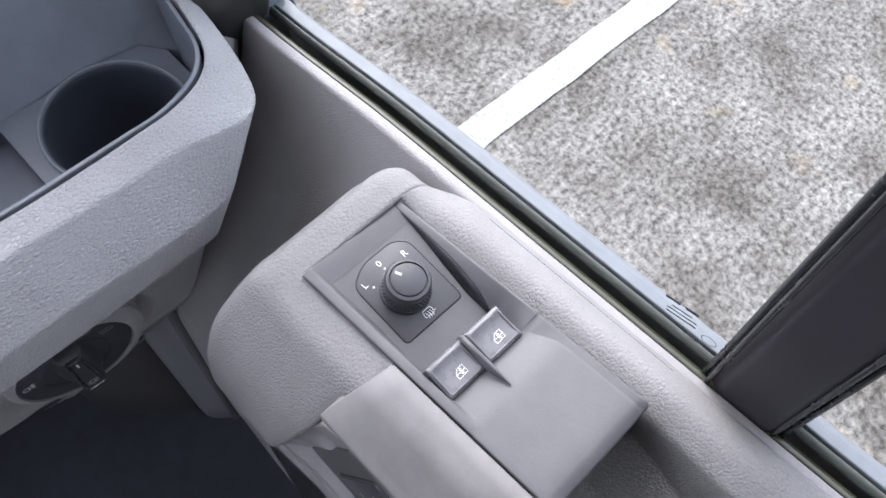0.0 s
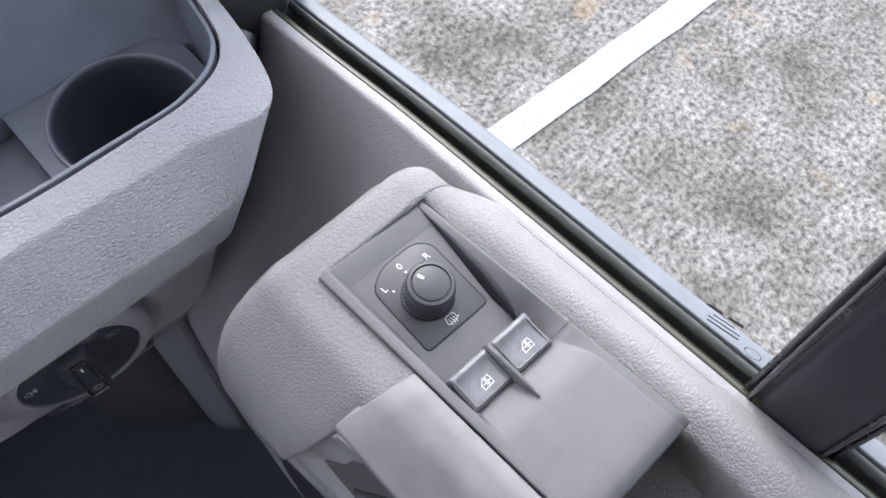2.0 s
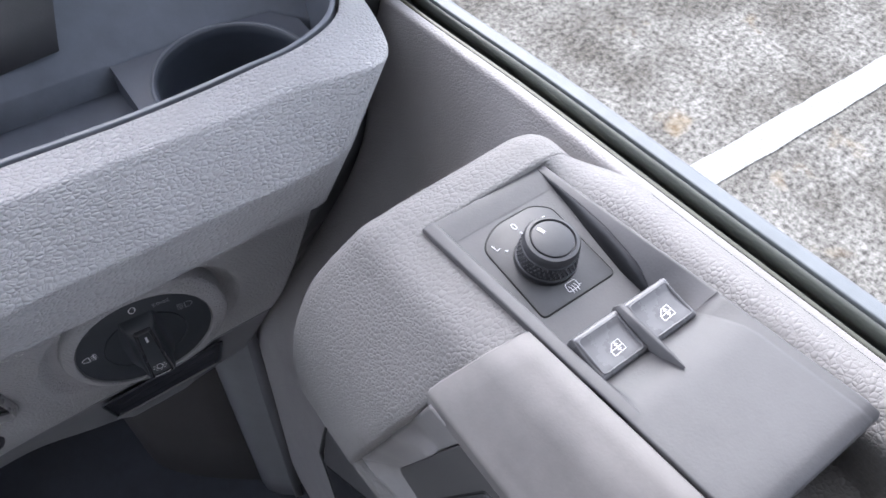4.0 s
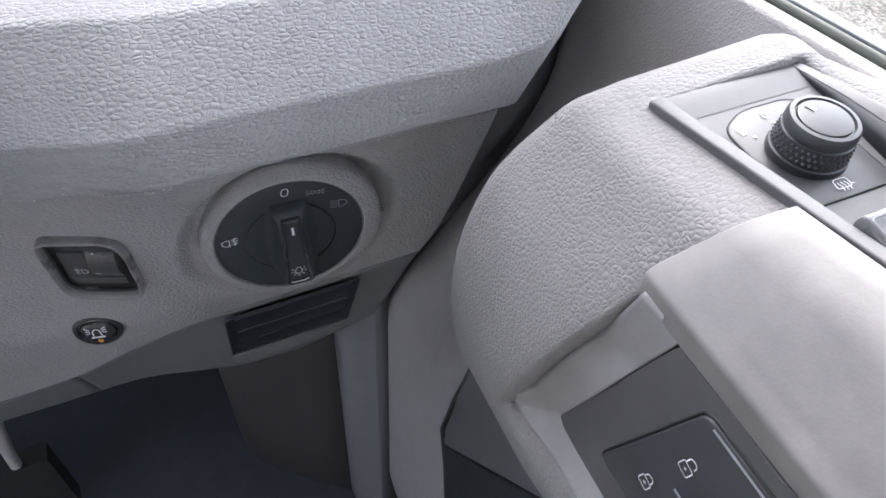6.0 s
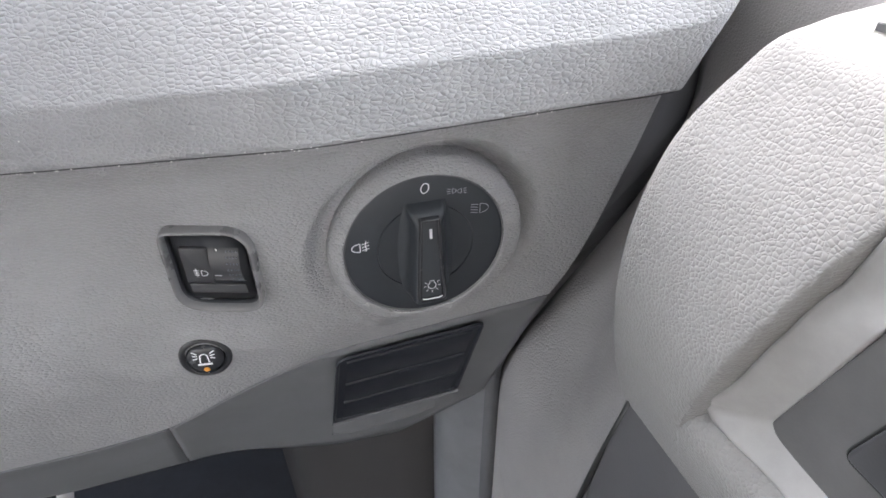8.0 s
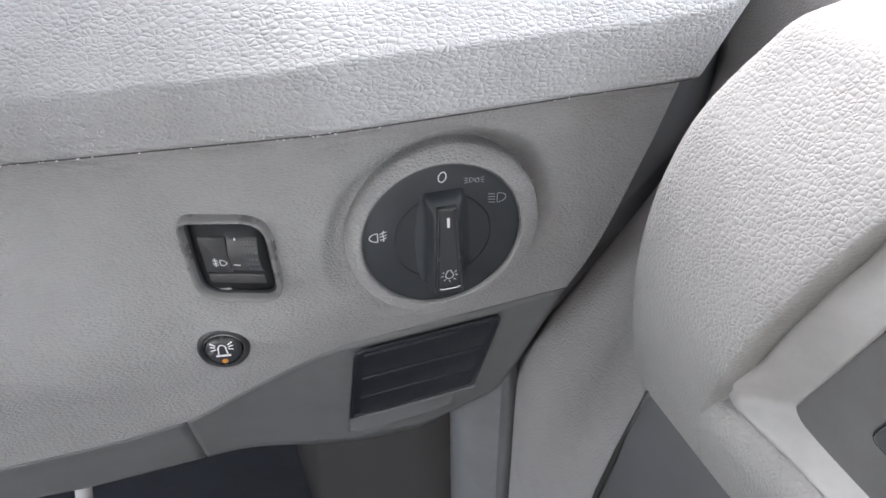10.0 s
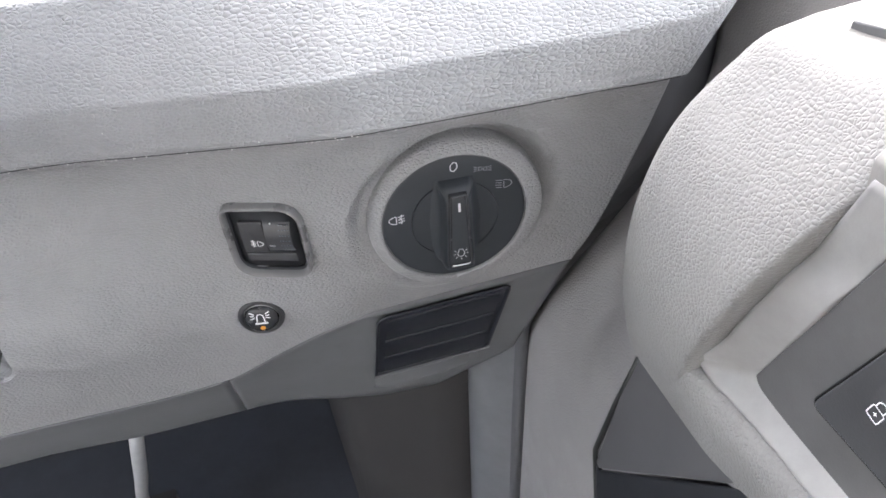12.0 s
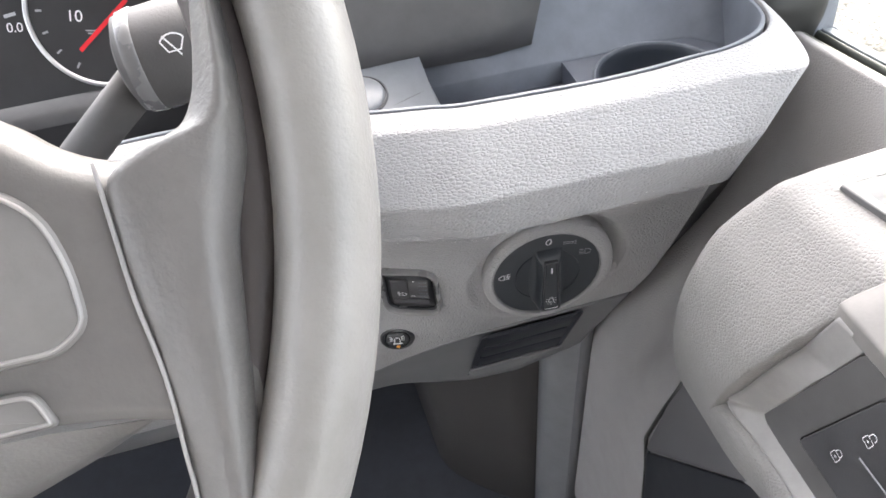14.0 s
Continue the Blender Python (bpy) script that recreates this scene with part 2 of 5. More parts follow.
def crisp(ob, angle=35):
    me = ob.data
    me.set_sharp_from_angle(angle=radians(angle))
    return ob


def V(*p):
    return Vector(p)


def lerp(a, b, k):
    return a + (b - a) * k


def table(points, x):
    """Piecewise straight curve through (x, value) pairs in rising x."""
    if x <= points[0][0]:
        return points[0][1]
    for (a, va), (b, vb) in zip(points, points[1:]):
        if x <= b:
            return va + (vb - va) * (x - a) / (b - a)
    return points[-1][1]


def ease(a, b, x):
    k = max(0.0, min(1.0, (x - a) / (b - a)))
    return k * k * (3 - 2 * k)


def fillet(points, radius, n=4):
    """Rounds the inner corners of an open line of points."""
    pts = [Vector(p) for p in points]
    radii = radius if isinstance(radius, (list, tuple)) else [radius] * (len(pts) - 2)
    out = [pts[0]]
    for i in range(1, len(pts) - 1):
        p, a, b = pts[i], pts[i - 1], pts[i + 1]
        ra = min(radii[i - 1], (a - p).length * 0.48)
        rb = min(radii[i - 1], (b - p).length * 0.48)
        s, e = p + (a - p).normalized() * ra, p + (b - p).normalized() * rb
        for k in range(n + 1):
            t = k / n
            out.append(s * (1 - t) ** 2 + p * 2 * t * (1 - t) + e * t * t)
    out.append(pts[-1])
    return out


def spline(points, n):
    """n steps between neighbours of a smooth line through points."""
    pts = [Vector(p) for p in points]
    ext = [pts[0] * 2 - pts[1], *pts, pts[-1] * 2 - pts[-2]]
    out = []
    for i in range(1, len(ext) - 2):
        p0, p1, p2, p3 = ext[i - 1:i + 3]
        for k in range(n):
            t = k / n
            d = (p2 - p1).length
            m1 = (p2 - p0) * (d / max(1e-9, d + (p1 - p0).length))
            m2 = (p3 - p1) * (d / max(1e-9, d + (p3 - p2).length))
            h = t * t * (3 - 2 * t)
            out.append(p1 * (1 - h) + p2 * h + m1 * (t * (1 - t) ** 2) - m2 * (t * t * (1 - t)))
    out.append(pts[-1])
    return out


def loft(sections, ring=False, closed=False, caps=False):
    bm = bmesh.new()
    rows = [[bm.verts.new(p) for p in s] for s in sections]
    count = len(rows[0])
    pairs = list(zip(rows, rows[1:])) + ([(rows[-1], rows[0])] if closed else [])
    for a, b in pairs:
        for i in range(count if ring else count - 1):
            j = (i + 1) % count
            try:
                bm.faces.new((a[i], a[j], b[j], b[i]))
            except ValueError:
                pass
    if caps:
        bm.faces.new(rows[0][::-1])
        bm.faces.new(rows[-1])
    bmesh.ops.recalc_face_normals(bm, faces=bm.faces)
    return bm


def tube(path, radius, n=8, caps=True):
    pts = [Vector(p) for p in path]
    sections = []
    side = None
    for i, p in enumerate(pts):
        d = (pts[min(i + 1, len(pts) - 1)] - pts[max(i - 1, 0)]).normalized()
        if side is None:
            side = d.orthogonal().normalized()
        side = (side - d * side.dot(d)).normalized()
        up = d.cross(side)
        r = radius[i] if isinstance(radius, (list, tuple)) else radius
        sections.append([p + (side * math.cos(a) + up * math.sin(a)) * r for a in (2 * math.pi * k / n for k in range(n))])
    return loft(sections, ring=True, caps=caps)


def lathe(frame_m, profile, n=48, a0=0.0, a1=2 * math.pi, sx=1.0):
    """Turns (r, h) pairs about the local z axis of frame_m."""
    full = abs(a1 - a0 - 2 * math.pi) < 1e-6
    sections = []
    for k in range(n if full else n + 1):
        a = a0 + (a1 - a0) * k / n
        sections.append([frame_m @ V(r * math.cos(a) * sx, r * math.sin(a), h) for r, h in profile])
    bm = loft(sections, closed=full)
    bmesh.ops.remove_doubles(bm, verts=bm.verts, dist=1e-6)
    bmesh.ops.recalc_face_normals(bm, faces=bm.faces)
    return bm


def axes(origin, x_dir, up_dir):
    """A frame whose local z is up_dir and whose local x leans to x_dir."""
    z = Vector(up_dir).normalized()
    x = Vector(x_dir)
    x = (x - z * x.dot(z)).normalized()
    y = z.cross(x)
    m = Matrix((x, y, z)).transposed().to_4x4()
    m.translation = Vector(origin)
    return m


def rounded(outline, radius, n=4):
    """A closed outline in 2D with rounded corners."""
    pts = [Vector((*p, 0)) for p in outline]
    out = []
    for i, p in enumerate(pts):
        a, b = pts[i - 1], pts[(i + 1) % len(pts)]
        r = radius[i] if isinstance(radius, (list, tuple)) else radius
        ra, rb = min(r, (a - p).length * 0.49), min(r, (b - p).length * 0.49)
        s, e = p + (a - p).normalized() * ra, p + (b - p).normalized() * rb
        for k in range(n + 1):
            t = k / n
            q = s * (1 - t) ** 2 + p * 2 * t * (1 - t) + e * t * t
            out.append((q.x, q.y))
    return out


def inset(outline, d):
    """Moves a closed counter-clockwise outline inwards by d."""
    pts = [Vector(p) for p in outline]
    out = []
    for i, p in enumerate(pts):
        a, b = pts[i - 1], pts[(i + 1) % len(pts)]
        u = (b - a)
        if u.length < 1e-9:
            out.append((p.x, p.y))
            continue
        u.normalize()
        out.append((p.x - u.y * d, p.y + u.x * d))
    return out


def slab(frame_m, outline, low, high, edge=0.0008, hollow=None):
    """A plate with a rounded upper edge, from local height low to high; hollow lowers its middle within an inset."""
    steps = [(0, low), (0, high - edge), (edge * 0.3, high - edge * 0.3), (edge, high)]
    if hollow:
        d, depth = hollow
        steps += [(d, high), (d + edge * 0.4, high - edge * 0.3), (d + edge * 0.8, high - depth)]
    loops = [[frame_m @ V(*p, h) for p in inset(outline, d)] for d, h in steps]
    bm = loft(loops, ring=True)
    bm.verts.ensure_lookup_table()
    n = len(outline)
    total = len(bm.verts)
    bm.faces.new([bm.verts[total - n + i] for i in range(n)])
    bm.faces.new([bm.verts[n - 1 - i] for i in range(n)])
    bmesh.ops.recalc_face_normals(bm, faces=bm.faces)
    return bm


def frame_ring(frame_m, outline, width, low, high, edge=0.0008):
    """A raised rim that follows an outline: a wall outside, a rounded crest and a wall inside."""
    steps = [(0, low), (width * 0.15, lerp(low, high, 0.7)), (width * 0.4, high), (width * 0.65, high), (width * 0.9, lerp(low, high, 0.6)), (width, low)]
    return loft([[frame_m @ V(*p, h) for p in inset(outline, d)] for d, h in steps], ring=True)


def stroke(bm, frame_m, line, width, height=0.0003, close=False):
    """Adds a flat raised ribbon along a 2D line to bm."""
    pts = [Vector((*p, 0)) for p in line]
    n = len(pts)
    if close:
        pts.append(pts[0])
    left, right = [], []
    for i, p in enumerate(pts):
        if close:
            a, b = pts[(i - 1) % n], pts[(i + 1) % n]
        else:
            a, b = pts[max(i - 1, 0)], pts[min(i + 1, len(pts) - 1)]
        d = (b - a)
        d = d.normalized() if d.length > 0 else V(1, 0, 0)
        side = V(-d.y, d.x, 0) * width * 0.5
        left.append(bm.verts.new(frame_m @ (p + side + V(0, 0, height))))
        right.append(bm.verts.new(frame_m @ (p - side + V(0, 0, height))))
    for i in range(len(pts) - 1):
        bm.faces.new((left[i], left[i + 1], right[i + 1], right[i]))


def arc(cx, cy, r, a0, a1, n=10, ry=None):
    ry = r if ry is None else ry
    return [(cx + r * math.cos(radians(lerp(a0, a1, k / n))), cy + ry * math.sin(radians(lerp(a0, a1, k / n)))) for k in range(n + 1)]


def glyphs(frame_m, lines, width, height=0.0003):
    bm = bmesh.new()
    for line in lines:
        stroke(bm, frame_m, line, width, height)
    bmesh.ops.recalc_face_normals(bm, faces=bm.faces)
    return bm


def lettering(name, text, size, frame_m, material, parent, align="CENTER"):
    cu = bpy.data.curves.new(name, "FONT")
    cu.body, cu.size, cu.align_x, cu.align_y, cu.extrude = text, size, align, "CENTER", 0.00005
    tmp = new(name, cu)
    me = bpy.data.meshes.new_from_object(tmp.evaluated_get(bpy.context.evaluated_depsgraph_get()))
    bpy.data.objects.remove(tmp)
    me.transform(frame_m)
    me.materials.clear()
    me.materials.append(material)
    ob = new(name, me)
    ob.parent = parent
    if parent.name in BASE:
        ob.matrix_parent_inverse = Matrix.Translation(-BASE[parent.name])
    return ob


def box(a, b):
    bm = bmesh.new()
    bmesh.ops.create_cube(bm, size=1.0)
    for v in bm.verts:
        v.co = V(*(lerp(a[i], b[i], v.co[i] + 0.5) for i in range(3)))
    return bm


def structure(name, bm, material, label, category, smooth=False):
    return tagged(mesh_object(name, bm, material, smooth), label, category, kind="structure")


# ---------------------------------------------------------------- outside
def sheet(size, z, steps=1):
    bm = bmesh.new()
    bmesh.ops.create_grid(bm, x_segments=steps, y_segments=steps, size=size)
    for v in bm.verts:
        v.co.z = z
    return bm


structure("ground", sheet(400, 0.0, 8), M_ASPHALT, "pale worn asphalt of a car park with loose chippings", "asphalt")
line_bm = bmesh.new()
edge_n = 60
rows_l, rows_r = [], []
for k in range(edge_n + 1):
    x = lerp(0.45, 5.4, k / edge_n)
    rows_l.append(line_bm.verts.new((x, 0.533 - 0.022 * x + random.uniform(-0.003, 0.003), 0.004)))
    rows_r.append(line_bm.verts.new((x, 0.437 - 0.022 * x + random.uniform(-0.003, 0.003), 0.004)))
for k in range(edge_n):
    line_bm.faces.new((rows_r[k], rows_r[k + 1], rows_l[k + 1], rows_l[k]))
structure("road_marking", line_bm, M_PAINT, "worn white painted parking bay line on asphalt", "road marking")

# ---------------------------------------------------------------- cab shell
structure("floor", box((-1.75, -1.2, 0.66), (0.16, 0.75, 0.70)), M_CARPET, "black carpeted floor of the van cab", "floor")
# ceiling, rear and left wall stay out of view and shape the fill light
structure("ceiling", box((-1.75, -1.2, 2.30), (0.16, 0.26, 2.34)), M_HEAD, "unseen pale ceiling of the cab, toned to bounce fill light", "ceiling")
structure("wall_rear", box((-1.75, -1.24, 0.66), (0.24, -1.2, 2.34)), M_BOUNCE, "unseen rear wall of the cab, toned to bounce fill light", "wall")
structure("wall_left", box((-1.79, -1.2, 0.66), (-1.75, 0.75, 1.05)), M_BOUNCE, "unseen low left wall, open above to let side light in", "wall")
structure("wall_front", box((-1.75, 0.75, 0.66), (0.2, 0.79, 1.30)), M_CARPET, "black bulkhead lining under the dashboard", "wall")


# ---------------------------------------------------------------- dashboard
dash = thing("dashboard", (-0.1, 0.1, 1.1), "two-tone grey grained plastic van dashboard with open storage tray", "dashboard")

# stations of the padded band, from behind the wheel round the outer corner and forward: tray edge, upper crease, lower crease, foot
BAND = [
    ((-0.46, 0.085, 1.400), (-0.46, 0.072, 1.398), (-0.46, 0.056, 1.353), (-0.46, 0.058, 1.330)),
    ((-0.30, 0.085, 1.400), (-0.30, 0.072, 1.398), (-0.30, 0.056, 1.353), (-0.30, 0.058, 1.330)),
    ((-0.215, 0.083, 1.404), (-0.213, 0.068, 1.4015), (-0.213, 0.054, 1.356), (-0.215, 0.055, 1.333)),
    ((-0.165, 0.072, 1.408), (-0.165, 0.054, 1.405), (-0.165, 0.0380, 1.3652), (-0.165, 0.0379, 1.3404)),
    ((-0.137, 0.061, 1.4105), (-0.137, 0.0425, 1.408), (-0.137, 0.0245, 1.3694), (-0.137, 0.0247, 1.3447)),
    ((-0.090, 0.0455, 1.4125), (-0.090, 0.030, 1.411), (-0.090, 0.0035, 1.3763), (-0.090, 0.0027, 1.3519)),
    ((-0.060, 0.0385, 1.413), (-0.058, 0.0219, 1.412), (-0.0565, -0.0100, 1.3806), (-0.056, -0.0130, 1.3570)),
    ((-0.050, 0.0362, 1.4125), (-0.048, 0.0193, 1.4115), (-0.0485, -0.0110, 1.3813), (-0.048, -0.0143, 1.3572)),
    ((-0.040, 0.0352, 1.412), (-0.038, 0.0188, 1.411), (-0.038, -0.0108, 1.3815), (-0.038, -0.0146, 1.3570)),
    ((0.030, 0.0325, 1.4105), (0.026, 0.0168, 1.4085), (0.022, -0.0110, 1.3808), (0.020, -0.0140, 1.3555)),
    ((0.070, 0.032, 1.411), (0.070, 0.015, 1.4085), (0.066, -0.0115, 1.380), (0.060, -0.0125, 1.354)),
    ((0.100, 0.031, 1.414), (0.110, 0.013, 1.4095), (0.100, -0.0125, 1.381), (0.086, -0.012, 1.353)),
    ((0.123, 0.032, 1.415), (0.146, 0.0068, 1.4105), (0.122, -0.009, 1.382), (0.104, -0.011, 1.3525)),
    ((0.146, 0.039, 1.416), (0.1625, 0.0158, 1.406), (0.131, 0.000, 1.378), (0.108, -0.006, 1.350)),
    ((0.159, 0.053, 1.416), (0.1710, 0.036, 1.405), (0.147, 0.026, 1.374), (0.130, 0.018, 1.345)),
    ((0.166, 0.076, 1.415), (0.1775, 0.068, 1.4045), (0.168, 0.066, 1.37), (0.160, 0.062, 1.340)),
    ((0.173, 0.116, 1.412), (0.183, 0.109, 1.402), (0.178, 0.106, 1.37), (0.172, 0.103, 1.340)),
    ((0.188, 0.207, 1.404), (0.201, 0.205, 1.394), (0.192, 0.20, 1.36), (0.182, 0.19, 1.340)),
    ((0.200, 0.320, 1.394), (0.215, 0.315, 1.384), (0.205, 0.31, 1.35), (0.195, 0.30, 1.330)),
]


def smooth_stations(stations, n):
    columns = [spline([s[i] for s in stations], n) for i in range(len(stations[0]))]
    return list(zip(*columns))


sections = []
for o, a, b, c in smooth_stations(BAND, 5):
    inward = (o - a)
    inward.z = 0
    inward = inward.normalized()
    sections.append(fillet([o + inward * 0.004 + V(0, 0, -0.03), o + inward * 0.002, o, a, b, c, c + inward * 0.02 + V(0, 0, 0.002)],
                           [0.001, 0.0012, 0.0022, 0.0016, 0.0022], 4))
part("upper_pad", loft(sections), M_PAD, dash, "pale grey leather-grained padded rim")
# overhang shadow under the foot of the rim, drawn as a dark strip
under = []
for o, a, b, c in smooth_stations(BAND, 5)[:70]:
    inward = (o - a)
    inward.z = 0
    inward = inward.normalized()
    under.append([c + inward * 0.0022 + V(0, 0, 0.003), c + inward * 0.0022 + V(0, 0, -0.0009), c + inward * 0.006 + V(0, 0, -0.0009)])
part("foot_shadow", loft(under), M_DARK, dash, "dark strip for the overhang shadow below the pad", smooth=False)
# dark seam strip inside the rim
strip = []
for o, a, b, c in smooth_stations(BAND, 5):
    inward = (o - a)
    inward.z = 0
    inward = inward.normalized()
    p = o + inward * 0.0046
    strip.append(fillet([p + V(0, 0, -0.05), p + V(0, 0, -0.0005), p + inward * 0.0028 + V(0, 0, -0.0005), p + inward * 0.005 + V(0, 0, -0.05)], 0.0008, 3))
part("tray_rim", loft(strip), M_TRAY_RIM, dash, "thin slate edge strip")

# lower panel: depth as a function of place
DEPTH = [(0.98, 0.128), (1.08, 0.090), (1.12, 0.074), (1.16, 0.056), (1.20, 0.039), (1.23, 0.026), (1.27, 0.016), (1.31, 0.0095), (1.35, 0.003), (1.37, 0.001)]
DIAL = V(0.0, 0.0096, 1.2864)


DEPTH_LINE = [(p.x, p.y) for p in spline([(z, y, 0) for z, y in DEPTH], 8)]
TURN_LINE = [(p.x, p.y) for p in spline([(-0.50, 0.065, 0), (-0.15, 0.065, 0), (-0.125, 0.0575, 0), (-0.105, 0.0395, 0), (-0.085, 0.0205, 0), (-0.068, 0.0065, 0), (-0.052, 0.0003, 0), (-0.04, 0.0, 0), (0.2, 0.0, 0)], 8)]
TURN_FADE = [(p.x, p.y) for p in spline([(1.10, 0.06, 0), (1.14, 0.11, 0), (1.165, 0.24, 0), (1.23, 0.52, 0), (1.285, 0.97, 0), (1.30, 1.0, 0), (1.37, 1.0, 0)], 8)]


def panel_y(x, z):
    y = table(DEPTH_LINE, z) + 0.45 * table(TURN_LINE, x) * table(TURN_FADE, z)
    return y + table([(-0.50, 0.030), (-0.215, 0.026), (-0.165, 0.0105), (-0.145, 0.0035), (-0.125, 0.0)], x) * ease(1.285, 1.330, z)


def panel_point(x, z):
    y = panel_y(x, z)
    r = math.hypot(x - DIAL.x - 0.0020, z - DIAL.z + 0.002)
    seat = DIAL.y + 0.0110 + (x - DIAL.x) * 0.02
    y = lerp(seat, y, ease(0.0478, 0.0575, r))
    y += 0.009 * (1 - ease(0.0125, 0.0150, abs(x + 0.0902))) * (1 - ease(0.0180, 0.0205, abs(z - 1.2895)))
    return V(x, y, z)


PANEL_RIGHT = [(1.04, 0.050), (1.09, 0.066), (1.122, 0.0705), (1.1725, 0.0745), (1.2228, 0.0787), (1.253, 0.0873), (1.2858, 0.0948), (1.3158, 0.102), (1.3435, 0.107), (1.37, 0.110)]
FOOT_KNOTS = [(-0.50, 1.163), (-0.30, 1.163), (-0.237, 1.1615), (-0.18, 1.1575), (-0.150, 1.158), (-0.128, 1.1615), (-0.100, 1.181), (-0.0654, 1.206), (-0.045, 1.2150), (-0.01, 1.2170), (0.04, 1.2185), (0.12, 1.220)]
PANEL_FOOT = [(p.x, p.y) for p in spline([(x, z, 0) for x, z in FOOT_KNOTS], 8)]


foot = lambda x: table(PANEL_FOOT, x)
HOLE_Z = 1.2190
PANEL_TOP = [(-0.24, 1.340), (-0.215, 1.340), (-0.165, 1.347), (-0.137, 1.352), (-0.09, 1.359), (-0.056, 1.364), (0.12, 1.364)]


def hole_x(z):
    """Right edge of the column opening, with its rounded lower corner."""
    r = 0.010
    k = max(0.0, r - (z - HOLE_Z)) / r
    return -0.2300 + 0.055 * (z - HOLE_Z) - r * (1 - math.sqrt(max(0.0, 1 - k * k)))


def lower_panel():
    bm = bmesh.new()
    left_n, right_n = 36, 250
    lower_rows, upper_rows = [], []
    x_mid = hole_x(HOLE_Z)
    for j in range(61):
        row = []
        for i in range(left_n + right_n + 1):
            x = lerp(-0.46, x_mid, i / left_n) if i <= left_n else lerp(x_mid, 0.075, (i - left_n) / right_n)
            for _ in range(4 if i > left_n else 1):
                z = lerp(foot(x), lerp(HOLE_Z, 1.242, ease(-0.215, -0.125, x)), j / 60)
                if i > left_n:
                    x = lerp(hole_x(max(z, HOLE_Z)), table(PANEL_RIGHT, z), (i - left_n) / right_n)
            row.append(panel_point(x, z))
        lower_rows.append(row)
    for j in range(1, 131):
        row = []
        for i in range(right_n + 1):
            base = lower_rows[-1][left_n + i]
            z = lerp(base.z, table(PANEL_TOP, base.x), (j / 130) ** 1.05)
            x = lerp(hole_x(z), table(PANEL_RIGHT, z), i / right_n)
            row.append(panel_point(x, z))
        upper_rows.append(row)
    edge = [p + V(0, 0.005, -0.001) for p in lower_rows[0]]
    shelf_row = [p + V(0, 0.0030, 0.0012) for p in lower_rows[-1][:left_n + 1]]
    shelf_back = [p + V(0, 0.009, -0.012) for p in lower_rows[-1][:left_n + 1]]
    grid = [[bm.verts.new(p) for p in r] for r in (edge, *lower_rows)]
    high = [[bm.verts.new(p) for p in r] for r in upper_rows]
    lip_v = [[bm.verts.new(p) for p in r] for r in (shelf_row, shelf_back)]
    for a, b in zip(grid, grid[1:]):
        for i in range(len(a) - 1):
            bm.faces.new((a[i], a[i + 1], b[i + 1], b[i]))
    stack = [grid[-1][left_n:], *high]
    for a, b in zip(stack, stack[1:]):
        for i in range(len(a) - 1):
            bm.faces.new((a[i], a[i + 1], b[i + 1], b[i]))
    stack = [grid[-1][:left_n + 1], *lip_v]
    for a, b in zip(stack, stack[1:]):
        for i in range(len(a) - 1):
            bm.faces.new((a[i], a[i + 1], b[i + 1], b[i]))
    return bm


solid(part("lower_panel", lower_panel(), M_PANEL, dash, "mid grey grained panel"), 0.003)
hole_side = [[panel_point(hole_x(z), z) + V(dx, d, 0) for dx, d in ((-0.0004, 0.0006), (-0.0012, 0.003), (-0.001, 0.04))] for z in [lerp(HOLE_Z, 1.336, (k / 24) ** 1.5) for k in range(25)]]
solid(part("column_opening_edge", loft(hole_side), M_PANEL, dash), 0.001)


cavity = loft([[V(x, y, z) for x in (-0.46, -0.33, -0.205)] for y, z in ((0.075, 1.206), (0.15, 1.208), (0.155, 1.215), (0.15, 1.36), (0.11, 1.372))])
solid(part("column_cavity", cavity, M_DARK, dash, "dark hollow round the steering column"), 0.002)


# cover below the curved foot of the panel, with a parting seam
def cover(x0, x1, low, nx):
    rows = []
    for j in range(19):
        row = []
        for i in range(nx + 1):
            x = lerp(x0, x1, i / nx)
            top = foot(x) - 0.0012
            z = lerp(low(x), top, j / 18)
            if x1 > 0:
                x = lerp(x0, table(PANEL_RIGHT, z) - 0.0005, i / nx)
                top = foot(x) - 0.0012
                z = lerp(low(x), top, j / 18)
            y = panel_y(x, z) + 0.0012
            y += 0.002 + ease(0.0, 0.006, top - z) * 0.0035 * ease(-0.03, -0.06, x) + 0.09 * (top - z) * ease(-0.05, -0.12, x)
            row.append(V(x, y, z))
        rows.append(row)
    under = [p + V(0, 0.05, 0.012) for p in rows[0]]
    return loft([under, *rows])


COVER_LOW = [(-0.46, 1.104), (-0.26, 1.102), (-0.2045, 1.088), (-0.127, 1.084), (-0.043, 1.066), (0.009, 1.056), (0.0458, 1.078), (0.072, 1.09)]
low = lambda x: table(COVER_LOW, x)
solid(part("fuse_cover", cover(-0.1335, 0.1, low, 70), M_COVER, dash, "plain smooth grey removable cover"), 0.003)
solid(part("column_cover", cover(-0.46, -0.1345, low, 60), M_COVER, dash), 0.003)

# dark louvred blank in the cover
blank = thing("blank_plate", (0.0, 0.06, 1.16), "dark slatted plastic blanking plate in the dashboard cover", "vent")
P00, P10, P01, P11 = V(-0.0425, 0.0762, 1.1145), V(0.0420, 0.0764, 1.1140), V(-0.0418, 0.0350, 1.2090), V(0.0412, 0.0348, 1.2095)


def plate(u, v, d=0.0):
    p = lerp(lerp(P00, P10, u), lerp(P01, P11, u), v)
    return p + V(0, -0.92, -0.39) * (d + 0.0015)


